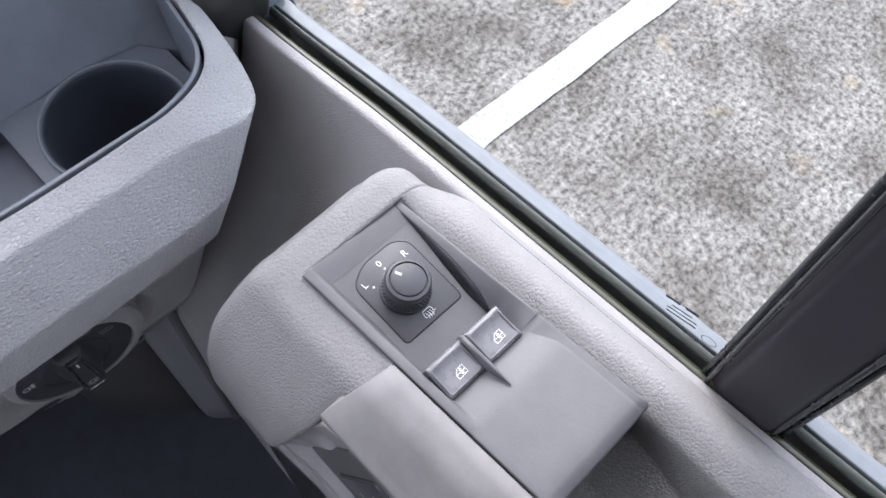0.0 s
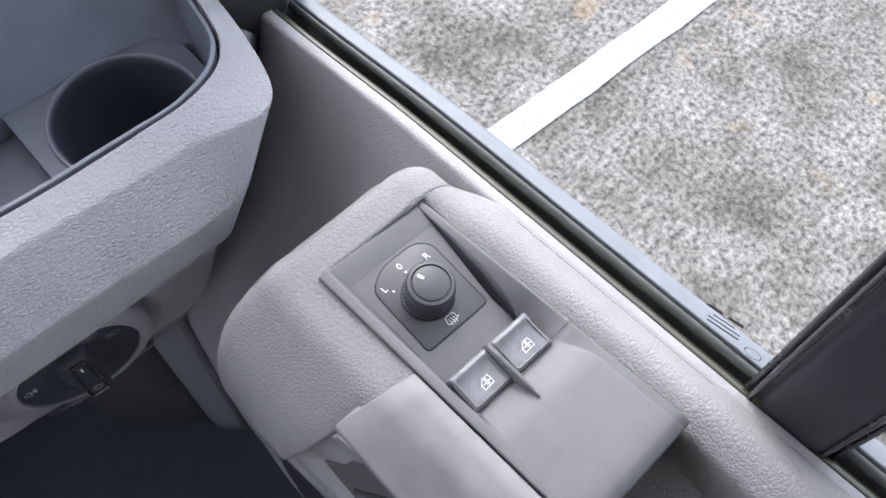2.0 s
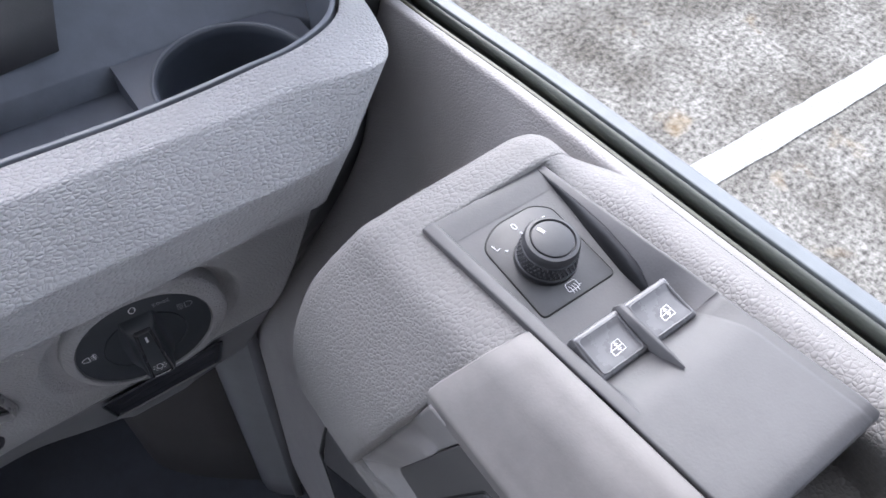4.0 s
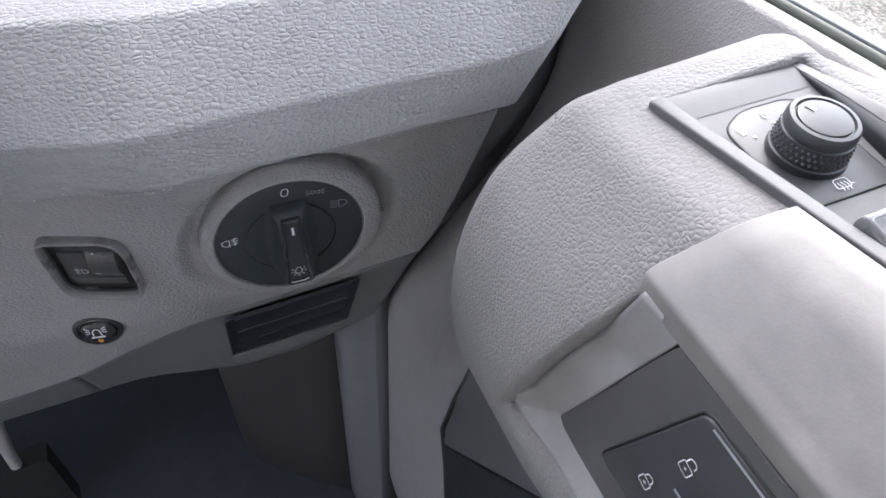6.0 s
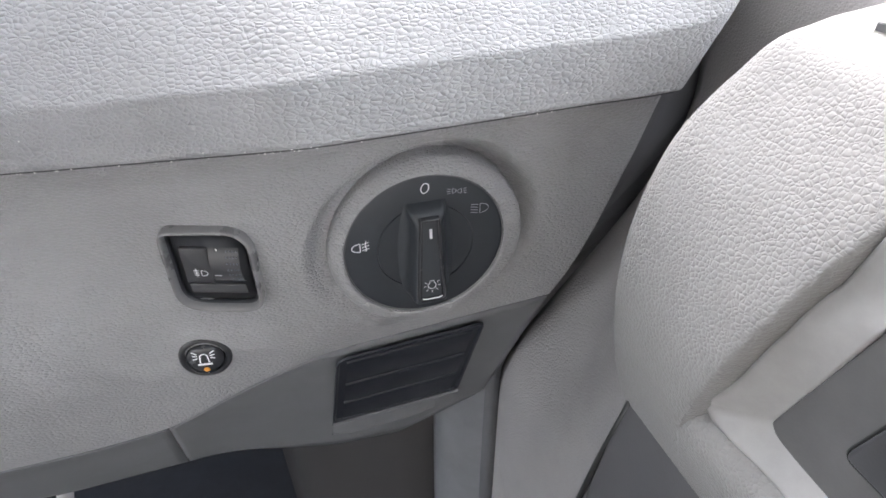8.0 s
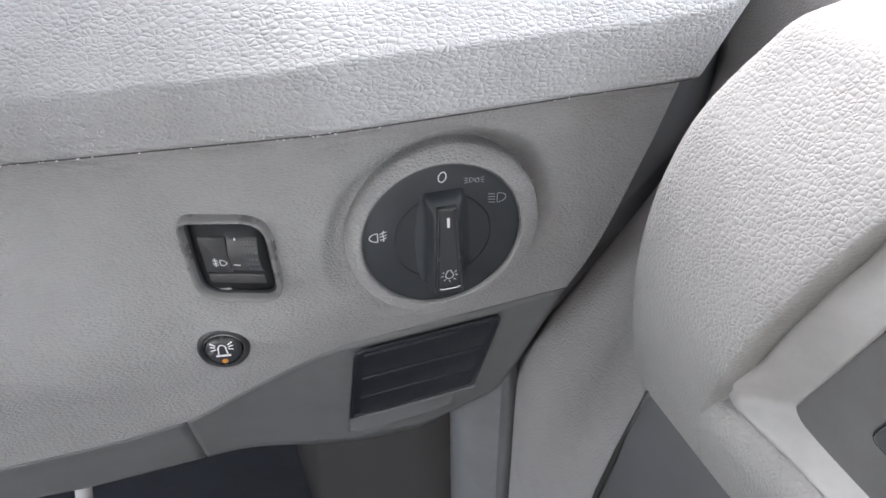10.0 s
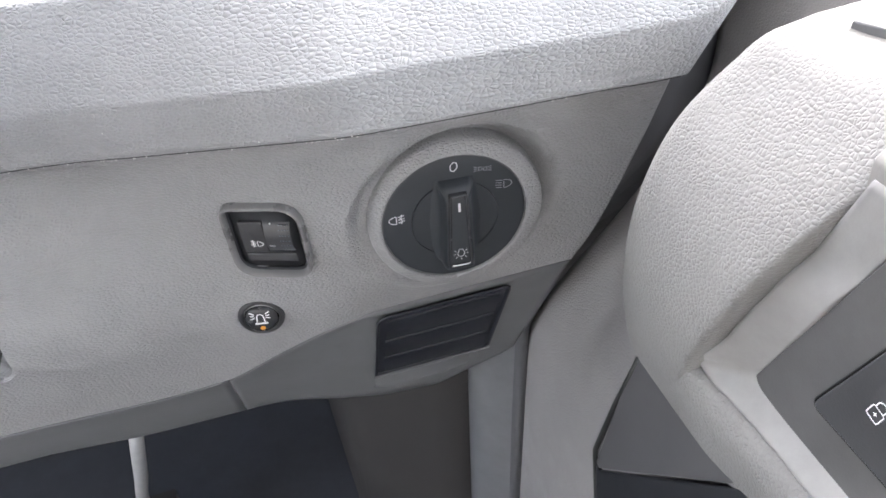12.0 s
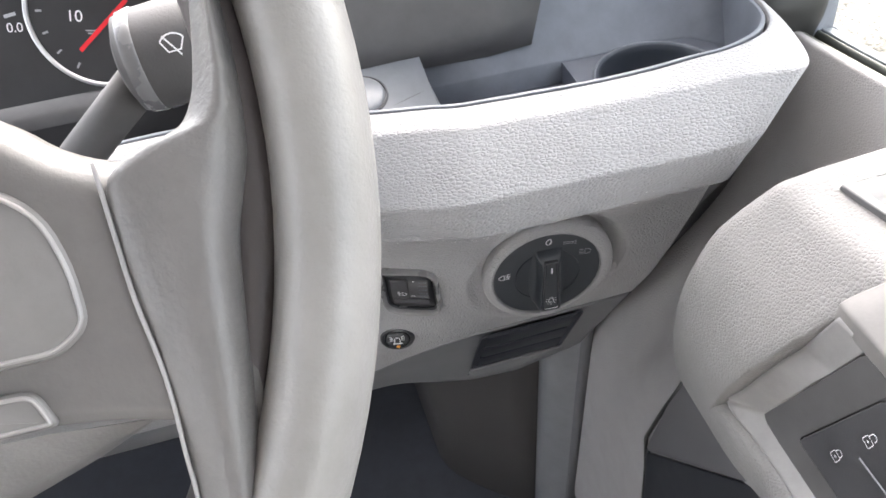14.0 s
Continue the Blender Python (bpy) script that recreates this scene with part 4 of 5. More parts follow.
def pod_at(y, s):
    """Point on the rounded pod section; s runs over the section from 0 to 1."""
    pts = fillet(pod_section(y), [0.006, 0.02, 0.02, 0.02, 0.02, 0.0065], 5)
    total = [0.0]
    for a, b in zip(pts, pts[1:]):
        total.append(total[-1] + (b - a).length)
    want = s * total[-1]
    for i in range(len(pts) - 1):
        if want <= total[i + 1] or i == len(pts) - 2:
            return lerp(pts[i], pts[i + 1], (want - total[i]) / (total[i + 1] - total[i]))


def seam_y(z):
    return table([(1.20, -0.104), (1.266, -0.106), (1.283, -0.1095), (1.30, -0.1145), (1.34, -0.126), (1.39, -0.1410), (1.425, -0.153)], z)


NS = 72
POD_CORE = V(0.150, 0, 1.30)


def nose_curl(q, radius):
    """Turns a section point round the front of the pod towards the card."""
    flat_q = V(q.x, 0, q.z)
    into = (POD_CORE - flat_q).normalized() * radius
    out = []
    for k in range(7):
        a = radians(90 * (1 - k / 7))
        out.append(flat_q + into * (1 - math.cos(a)) + V(0, q.y + radius * math.sin(a), 0))
    toward = POD_CORE - V(out[0].x, 0, out[0].z)
    return [out[0] + toward * k + V(0, dy, 0) for k, dy in ((0.45, 0.014), (0.26, 0.0115), (0.12, 0.0070), (0.04, 0.0028))] + out


# top of the pod round the switch bezel, up to the window
def top_section(y):
    lift = min(0.0 if y > -0.087 else -(y + 0.087) * 0.175, 0.028)
    under = -0.014 if y < -0.0840 else 0.0
    dip = ease(-0.250, -0.32, y) * 0.006
    spread = ease(-0.072, -0.115, y)
    bx, bz = belt_x(y), belt_z(y)
    z0 = 1.4030 + lift
    if y < -0.2445:
        q = ease(-0.2445, -0.31, y)
        flat_part = [(0.113, y, z0 - 0.060), (0.150, y, z0 - 0.055), (lerp(0.1765, 0.170, q), y, z0 - lerp(0.030, 0.036, q)), (lerp(0.1785, 0.1795, q), y, z0 - lerp(0.0075, 0.0085, q))]
    elif under:
        low_z = min(z0, 1.4030) + under
        flat_part = [(0.113, y, low_z), (0.150, y, low_z), (0.1775, y, low_z), (0.1785, y, z0 + lerp(0.0050, -0.0075, ease(-0.080, -0.125, y)))]
    else:
        flat_part = [(0.113, y, z0), (0.150, y, z0 + 0.0030), (0.176, y, z0 + 0.0050), (0.1785, y, z0 + 0.0052)]
    xr = lerp(0.203, bx - 0.0035, spread)
    zr = lerp(1.388, bz + 0.0010, spread)
    return fillet([*flat_part, (lerp(0.190, 0.1925, spread), y, z0 + lerp(0.003, 0.0028, spread) - dip * 0.3), (xr - 0.003, y, max(zr + 0.004, lerp(1.396, zr, spread))), (xr, y, zr), (xr + 0.003, y, zr - 0.012)],
                  [0.004, 0.001, 0.003, 0.008, 0.005, 0.001], 4)


Y_SPLIT = -0.0838


def armrest_shell():
    """Left face, front and top of the pod as one skin; the switch bezel sits behind its front edge."""
    columns = []
    for i in range(NS + 1):
        s = i / NS
        y_front = -0.066 + 0.0008 * ease(0.40, 0.62, s) - 0.0078 * ease(0.70, 1.0, s)
        radius = lerp(0.012, 0.014, s)
        tip = pod_at(y_front, s)
        y1 = seam_y(pod_at(seam_y(tip.z), s).z)
        head_part = [*nose_curl(tip, radius), *[pod_at(lerp(y_front, Y_SPLIT, k / 4), s) for k in range(5)]]
        tail_part = [pod_at(lerp(Y_SPLIT, y1, k / 8), s) for k in range(1, 9)]
        sink = ease(1.268, 1.286, tail_part[-1].z) * (1 - ease(1.392, 1.404, tail_part[-1].z))
        edge_p = tail_part[-1]
        roll = [edge_p + V(dx, dy, 0) * sink + V(0, -0.0008 * k, 0) * (1 - sink) for k, dx, dy in ((0.1, 0.0006, -0.0012), (0.2, 0.0020, -0.0021), (0.5, 0.0060, -0.0030), (1.0, 0.0120, -0.0036))]
        columns.append((head_part, [*tail_part, *roll]))
    for p in top_section(-0.073)[1:]:
        q = [top_section(lerp(-0.073, Y_SPLIT, k / 4)) for k in range(5)]
        j = len(columns) - NS
        columns.append(([*nose_curl(p, 0.014), *[r[j] for r in q]], []))
    bm = bmesh.new()
    heads = [[bm.verts.new(p) for p in h] for h, t in columns]
    tails = [[bm.verts.new(p) for p in t] for h, t in columns]
    for a, b in zip(range(len(columns) - 1), range(1, len(columns))):
        strip_a, strip_b = list(heads[a]), list(heads[b])
        if tails[a] and tails[b]:
            strip_a, strip_b = strip_a + tails[a], strip_b + tails[b]
        for k in range(min(len(strip_a), len(strip_b)) - 1):
            bm.faces.new((strip_a[k], strip_a[k + 1], strip_b[k + 1], strip_b[k]))
    bmesh.ops.recalc_face_normals(bm, faces=bm.faces)
    bm.faces.ensure_lookup_table()
    if sum(f.normal.dot(f.calc_center_median() - V(0.150, -0.1, 1.30)) for f in bm.faces) < 0:
        bmesh.ops.reverse_faces(bm, faces=bm.faces[:])
    return bm


# lower rim of the pocket: runs on from the pod's lower section
rim_rows = []
RIM_BASE = [p for p in (pod_at(-0.1062, k / 90) for k in range(46)) if p.z < 1.2725]
for k in range(37):
    y = lerp(-0.1062, -0.46, (k / 36) ** 1.5)
    rise = 0.018 * ease(-0.12, -0.19, y)
    w = ease(-0.106, -0.150, y)
    low_part = [V(p.x + 0.0030 * w * ease(1.235, 1.272, p.z), y, p.z + rise * ease(1.275, 1.235, p.z)) for p in RIM_BASE]
    top = low_part[-1]
    lip = fillet([top, top + V(lerp(0.0001, 0.0022, w), 0, 0.0105), (lerp(0.0660, 0.0705, w), y, 1.2858), (0.0745, y, 1.2800)], [0.006, 0.003], 5)
    rim_rows.append([*low_part, *lip[1:]])
solid(part("pocket_rim", loft(rim_rows), M_POD, door, "rounded lower rim of the pull recess"), 0.003)
# concave band from the pod edge into the recess
def pod_face_x(y, z):
    return min((pod_at(y, j / 60) for j in range(8, 56)), key=lambda p: abs(p.z - z)).x


band_rows = []
edges = []
for y, z, yi, zi in ((-0.46, 1.2832, -0.46, 1.2925), (-0.30, 1.2832, -0.30, 1.2925), (-0.20, 1.2832, -0.205, 1.2925), (-0.16, 1.2832, -0.168, 1.2925), (-0.138, 1.2833, -0.148, 1.2926), (-0.124, 1.2836, -0.1385, 1.2930), (-0.1165, 1.2850, -0.1355, 1.2938), (-0.1115, 1.2885, -0.1335, 1.2955)):
    w = ease(-0.106, -0.150, y)
    edges.append((V(lerp(0.0590, 0.0635, w), y, z), V(0.0712, yi, zi)))
for k in range(15):
    z = lerp(1.2950, 1.3900, k / 14)
    y0 = seam_y(z)
    x0 = min(pod_face_x(y0, z) + 0.0078 * ease(1.286, 1.31, z) + 0.0022, 0.0728)
    xe = min(max(0.0712, x0 + 0.002), 0.0745)
    edges.append((V(x0, y0 - 0.0032 * ease(1.285, 1.31, z), z), V(xe, table([(1.2925, -0.131), (1.391, -0.163)], z), z + 0.002 * (1 - k / 14))))
for p, q in edges:
    along = V(0, q.y - p.y, q.z - p.z)
    band_rows.append(fillet([p, p + V(0.0006, 0, 0) + along * 0.16, lerp(p, q, 0.72) + V(0.0004, 0, 0), q, q + V(0.009, 0, 0) + along * 0.03], [0.002, 0.007, 0.001], 4))
solid(part("recess_band", loft(smooth_stations(band_rows, 2)), M_BAND, door, "smooth warm grey band round the recess"), 0.002, 1.0)

# lock panel in the recess
lock_m = axes((0.0700, -0.131, 1.2925), (0, -1, 0), (-1, 0, 0.05))
part("recess_panel", slab(lock_m, [(0.0, -0.016), (0.34, -0.016), (0.34, 0.0935), (0.0320, 0.0935), (0.0300, 0.0905), (-0.001, 0.0)], -0.004, 0.0, 0.0004), M_RECESS, door, "charcoal panel in the pull recess", smooth=False)

# pull grip
grip_rows = []
for k in range(31):
    y = lerp(-0.1415, -0.46, k / 30)
    up = -(y + 0.1415) * 0.185
    f = V(0.0738, y, 1.3955 + up * 0.14)
    crest_p = V(0.0945, y - 0.0065, 1.4145 + up * 0.85)
    grip_rows.append(fillet([(0.1118, y - 0.0095, 1.400 + up), (0.1116, y - 0.0095, 1.4190 + up), (0.105, y - 0.0085, 1.4182 + up), crest_p, f + V(0.0045, -0.001, 0.0042), f, f + V(0.0004, -0.0005, -0.0105), (0.082, y - 0.003, f.z - 0.0125), (0.095, y - 0.006, f.z - 0.012)],
                            [0.001, 0.002, 0.005, 0.002, 0.0018, 0.002, 0.003], 4))
grip_cap = [lerp(p, V(0.094, p.y, 1.398), 0.05) + V(0, 0.0008, 0) for p in grip_rows[0]]
grip_end = [V(0.094, p.y, 1.398) for p in grip_cap]
solid(part("pull_grip", loft([grip_end, grip_cap, *grip_rows]), M_PULL, door, "smooth beige-grey pull grip"), 0.002)
part("grip_joint", loft([[V(0.1106, y, 1.37), V(0.1108, y, table([(-0.46, 1.446), (-0.245, 1.4345), (-0.15, 1.4160)], y)), V(0.1125, y, table([(-0.46, 1.446), (-0.245, 1.4348), (-0.15, 1.4163)], y)), V(0.1128, y, 1.37)] for y in (-0.15, -0.2, -0.245, -0.46)]), M_RUBBER, door, "dark joint beside the switch bezel")

part_pod = part("armrest_pod", armrest_shell(), M_POD, door, "warm grey leather-grained padded pod")
solid(part_pod, 0.002)
top_rows = []
for y in [Y_SPLIT, -0.0842, -0.10, -0.115, -0.13, -0.15, -0.17, -0.19, -0.21, -0.23, -0.2444, -0.2446, -0.255, -0.265, -0.28, -0.32, -0.40, -0.6, -0.9]:
    top_rows.append(top_section(y))
solid(part("armrest_top", loft(top_rows), M_POD, door, "grained rim beside the window switches"), 0.002)

def rim_joint():
    rows = []
    for y in (-0.125, -0.14, -0.16, -0.18, -0.20, -0.22, -0.2440):
        section = [p for p in top_section(y) if p.x > 0.186]
        x = belt_x(y) - 0.0085
        z = table(sorted((p.x, p.z) for p in section), x)
        rows.append([V(x - 0.0005, y, z - 0.0004), V(x - 0.0002, y, z + 0.0001), V(x + 0.0001, y, z + 0.0001), V(x + 0.0004, y, z - 0.0004)])
    return loft(rows)


part("rim_joint", rim_joint(), M_RUBBER, door, "hairline joint along the rim")

# ---------------------------------------------------------------- door switch console
console = thing("switch_console", (0.145, -0.16, 1.41), "charcoal plastic switch bezel set in the door armrest", "switch panel")
X0, X1, Y0, Y1 = 0.1125, 0.1785, -0.0835, -0.2445
FLOOR_Z = 1.4046


def console_top(y):
    return 1.4062 - (y + 0.087) * 0.198


# outer frame: front bar, two side rails, rear deck
def rail(x_out, x_in, lean):
    rows = []
    for k in range(15):
        y = lerp(Y0, -0.1985, k / 14)
        z = console_top(y)
        soft = lean * table([(-0.1985, 0.1), (-0.165, 0.12), (-0.157, 0.8), (-0.13, 1.0), (-0.09, 0.5)], y)
        rows.append(fillet([(x_out, y, z - 0.035), (x_out, y, z), (x_in, y, z + 0.0004), (x_in + soft * 0.5, y, lerp(z, FLOOR_Z, 0.5)), (x_in + soft, y, FLOOR_Z - 0.001)], [0.0009, 0.0012, 0.0005], 3))
    return loft(rows)


part("rail", rail(X0, 0.1178, 0.0052), M_BEZEL, console)
BEVEL_X = [(-0.1985, 0.1742), (-0.190, 0.1712), (-0.180, 0.1676), (-0.170, 0.1670), (-0.163, 0.1676), (-0.157, 0.1692), (-0.150, 0.1708), (-0.130, 0.1730), (-0.110, 0.1740), (-0.0835, 0.1745)]
BEVEL_DROP = [(-0.1985, 0.0004), (-0.190, 0.0016), (-0.180, 0.0046), (-0.170, 0.0110), (-0.163, 0.0135), (-0.157, 0.0095), (-0.150, 0.0060), (-0.130, 0.0024), (-0.110, 0.0010), (-0.0835, 0.0003)]


def bevelled_rail():
    """Rail beside the window: its inner bevel falls to the keys behind the well."""
    rows = []
    for k in range(41):
        y = lerp(Y0, -0.1800, k / 40)
        z = console_top(y)
        bevel_x, low = table(BEVEL_X, y), z - table(BEVEL_DROP, y)
        rows.append(fillet([(X1, y, z - 0.035), (X1, y, z), (X1 - 0.0012, y, z + 0.0002), (bevel_x, y, low), (bevel_x - 0.0001, y, FLOOR_Z - 0.002)], [0.0007, 0.0008, 0.0003], 3))
    return loft(rows)


part("rail", bevelled_rail(), M_BEZEL, console)
wall_y = [lerp(-0.0895, -0.1625, k / 16) for k in range(17)]
inner_wall = [[V(xb, y, FLOOR_Z - 0.001), V(lerp(xb, xt, 0.6), y, lerp(FLOOR_Z, top_z, 0.45)), V(xt, y, top_z)] for y, xt, xb, top_z in
              ((y, table(BEVEL_X, y) - 0.0002, table(BEVEL_X, y) - 0.0005 - 0.0036 * ease(-0.09, -0.135, y) * (1 - ease(-0.145, -0.1625, y)), max(FLOOR_Z, console_top(y) - table(BEVEL_DROP, y) - 0.0003)) for y in wall_y)]
solid(part("inner_wall", loft(inner_wall), M_BLACK, console, "black inner side of the well"), 0.0003)
front_bar = [fillet([(x, Y0, console_top(Y0) - 0.012), (x, Y0, console_top(Y0) - 0.0002), (x, Y0 - 0.0045, console_top(Y0)), (x, Y0 - 0.0130, FLOOR_Z + 0.0002)], [0.0009, 0.004], 4) for x in (X0, 0.13, 0.16, X1)]
part("front_bar", loft(front_bar), M_BEZEL, console)
part("well_floor", slab(axes((0, 0, FLOOR_Z - 0.003), (1, 0, 0), (0, 0, 1)), [(X0 + 0.003, -0.20), (X1 - 0.003, -0.20), (X1 - 0.003, Y0 - 0.005), (X0 + 0.003, Y0 - 0.005)], 0.0, 0.003, 0.0004), M_BEZEL, console, smooth=False)
deck = []
for k in range(13):
    y = lerp(-0.1800, Y1, k / 12)
    z = console_top(y)
    drop = ease(-0.1965, -0.1800, y) * 0.0045
    end = ease(-0.2405, Y1, y) * 0.0012
    deck.append(fillet([(X0, y, z - 0.022), (X0, y, z - end), (0.1175, y, z - end), (0.1195, y, z - drop - end), (table(BEVEL_X, y) - 0.0015, y, z - drop - end), (table(BEVEL_X, y), y, z - table(BEVEL_DROP, y) - end), (X1 - 0.0010, y, z - end), (X1, y, z - 0.0004 - end), (X1, y, z - 0.022)], [0.0009, 0.001, 0.001, 0.0006, 0.0003, 0.0006, 0.0005], 3))
deck.insert(0, [V(p.x, p.y, min(p.z, FLOOR_Z)) for p in deck[0]])
deck.append([V(p.x, p.y - 0.0012, p.z - 0.003) for p in deck[-1]])
deck.append([V(p.x, p.y, p.z - 0.02) for p in deck[-1]])
part("deck", loft(deck), M_BEZEL, console, "smooth charcoal deck")
fin = loft([[V(0.1418 - w, y, z - 0.016), V(0.1418 - w * 0.7, y, z), V(0.1418 + w * 0.7, y, z), V(0.1418 + w, y, z - 0.016)] for y, z, w in ((-0.1625, 1.4235, 0.0012), (-0.1645, 1.4275, 0.0016), (-0.172, 1.4275, 0.0016), (-0.182, 1.4282, 0.0014), (-0.190, 1.4288, 0.0009), (-0.1955, 1.4290, 0.0003))])
part("fin", fin, M_BEZEL, console)

# ---------------------------------------------------------------- mirror adjuster
mirror = thing("mirror_adjuster", (0.1455, -0.124, FLOOR_Z), "black knurled rotary mirror adjuster knob with white marks", "mirror switch")
flat = axes((0, 0, FLOOR_Z), (1, 0, 0), (0, 0, 1))
sq = rounded([(0.1268, -0.1450), (0.1650, -0.1450), (0.1655, -0.1050), (0.1590, -0.0990), (0.1385, -0.0990), (0.1275, -0.1055)], [0.0025, 0.0025, 0.003, 0.004, 0.005, 0.005], 4)
# separate moulding, its colour also darkened for shade down in the well
part("base_plate", slab(flat, sq, -0.001, 0.0005, 0.0003), M_LOCK, mirror, "grey base plate, darkened for the shade in the well")
part("joint", frame_ring(flat, inset(sq, -0.0006), 0.0010, -0.0002, 0.0007), M_RUBBER, mirror, "fine black joint")
knob_m = axes((0.1455, -0.1240, FLOOR_Z), (1, 0, 0), (0.02, -0.03, 1))
knob = part("knob", lathe(knob_m, [(0.0130, 0.0), (0.0132, 0.0010), (0.0130, 0.0030), (0.0124, 0.0034), (0.0118, 0.0100), (0.0113, 0.0104), (0.0113, 0.0110), (0.0118, 0.0115), (0.0117, 0.0138), (0.0110, 0.0150), (0.0096, 0.0152), (0.0092, 0.0142), (0.0088, 0.0142), (0.0086, 0.0150), (0.0080, 0.0152), (0.0, 0.0152)], 72), M_KNOB, mirror, "black knob with a ringed top")
crisp(knob, 32)
for row in range(3):
    for k in range(40):
        a = 2 * math.pi * (k + 0.5 * (row % 2)) / 40
        r, h = 0.0122 - row * 0.00022, 0.0048 + row * 0.0020
        u, v = V(math.cos(a), math.sin(a), 0), V(-math.sin(a), math.cos(a), 0)
        c = u * r + V(0, 0, h)
        bm = bmesh.new()
        tipv = bm.verts.new(knob_m @ (c + u * 0.0008))
        ring_v = [bm.verts.new(knob_m @ (c + q)) for q in (v * 0.0008, V(0, 0, 0.0009), v * -0.0008, V(0, 0, -0.0009))]
        for i in range(4):
            bm.faces.new((tipv, ring_v[i], ring_v[(i + 1) % 4]))
        part("knurl", bm, M_KNOB, knob, smooth=False)
part("pointer", glyphs(knob_m @ pose(0, 0, 0.0154), [[(-0.0011, 0.0038), (-0.0024, 0.0070)]], 0.0014, 0.0002), M_WHITE, knob, "white pointer")
print_m = axes((0, 0, FLOOR_Z + 0.0006), (1, 0, 0), (0, 0, 1))
lettering("letter", "L", 0.0052, print_m @ pose(0.1318, -0.1085, 0.0002, 0, 0, 8), M_WHITE, mirror)
lettering("letter", "0", 0.0050, print_m @ pose(0.1452, -0.1042, 0.0002, 0, 0, 5), M_WHITE, mirror)
lettering("letter", "R", 0.0052, print_m @ pose(0.1590, -0.1085, 0.0002, 0, 0, 0), M_WHITE, mirror)
for x, y in ((0.1346, -0.1121), (0.1456, -0.1082), (0.1562, -0.1123)):
    part("dot", lathe(axes((x, y, FLOOR_Z + 0.0006), (1, 0, 0), (0, 0, 1)), [(0.0, 0.0003), (0.0006, 0.0003), (0.0007, 0.0)], 12), M_WHITE, mirror)
heat = [rounded([(-0.0030, -0.0018), (0.0030, -0.0018), (0.0030, 0.0020), (-0.0022, 0.0020)], 0.0010, 3)]
heat = [h + [h[0]] for h in heat] + [[(x, -0.0030), (x + 0.0003, -0.0010), (x - 0.0002, 0.0006)] for x in (-0.0012, 0.0002, 0.0016)] + [[(0.0028, -0.0008), (0.0042, -0.0012)]]
part("heater_symbol", glyphs(print_m @ pose(0.1455, -0.1402, 0.0002), heat, 0.00038), M_WHITE, mirror)

# ---------------------------------------------------------------- window switches
def window_switch(cx):
    ob = thing("window_switch", (cx, -0.173, 1.41), "dark grey window switch with a white window symbol", "window switch", "window switches in the door armrest")
    rows = []
    for y, z, half in ((-0.1640, 1.4120, 0.0108), (-0.1632, 1.4222, 0.0110), (-0.1640, 1.4246, 0.0109), (-0.1655, 1.4252, 0.0108), (-0.1690, 1.4236, 0.0109), (-0.1760, 1.4230, 0.0111), (-0.1812, 1.4228, 0.0112), (-0.1820, 1.4180, 0.0112)):
        rows.append(fillet([(cx - half - 0.0003, y, z - 0.008), (cx - half, y, z - 0.0002), (cx, y, z - 0.0004), (cx + half, y, z - 0.0002), (cx + half + 0.0003, y, z - 0.008)], [0.0012, 0.004, 0.0012], 4))
    keycap = part("keycap", loft(smooth_stations(rows, 3)), M_KEYCAP, ob)
    m = axes((cx + 0.0008, -0.1752, 1.4229), (1, 0.06, 0), (0, -0.05, 1))
    pane = [(-0.0034, -0.0024), (0.0036, -0.0024), (0.0036, 0.0026), (-0.0004, 0.0026), (-0.0034, 0.0002)]
    pane = [(p[0] * 0.8, p[1] * 0.85) for p in pane]
    lines = [pane + [pane[0]], [(-0.0024, 0.0000), (0.0027, 0.0000)]]
    lines += [[(0.0006, -0.0012), (0.0006, 0.0014)], [(-0.0002, -0.0006), (0.0006, -0.0016), (0.0014, -0.0006)], [(-0.0002, 0.0008), (0.0006, 0.0018), (0.0014, 0.0008)]]
    edge_m = axes((cx, -0.1728, 1.4234), (1, 0, 0), (0, -0.12, 1))
    part("key_edge", frame_ring(edge_m, rounded([(-0.0106, -0.0084), (0.0106, -0.0084), (0.0104, 0.0078), (-0.0104, 0.0078)], 0.0024, 4), 0.0014, -0.0012, 0.0007), M_KEYCAP, keycap)
    part("window_symbol", glyphs(m, lines, 0.0004, 0.0006), M_WHITE, keycap)
    return ob


first = window_switch(0.1298)
copy_thing(first, Matrix.Translation((0.1550, -0.173, 1.41)))

# ---------------------------------------------------------------- central locking switch
locking = thing("lock_switch", (0.071, -0.19, 1.31), "black two-part door lock switch with white padlock symbols", "lock switch")
lk = axes((0.0706, -0.156, 1.3085), (0, -1, 0), (-1, 0, 0.05))
lk_out = rounded([(0.0, 0.0), (0.050, 0.0), (0.0745, 0.070), (0.0245, 0.070)], 0.004, 5)
part("key", slab(lk, lk_out, 0.0, 0.0011, 0.0009), M_LOCK, locking)
part("gap", frame_ring(lk, inset(lk_out, -0.0012), 0.0011, -0.0005, 0.0004), M_RUBBER, locking)
# highlight on the key's upper edge, painted as a pale strip
part("edge_highlight", glyphs(lk, [[(0.0290, 0.0692), (0.0735, 0.0692)]], 0.0012, 0.0017), M_FAINT, locking)
part("rib", glyphs(lk, [[(0.030, 0.0335), (0.058, 0.0335)]], 0.0012, 0.0019), M_FAINT, locking, "pale dividing rib")


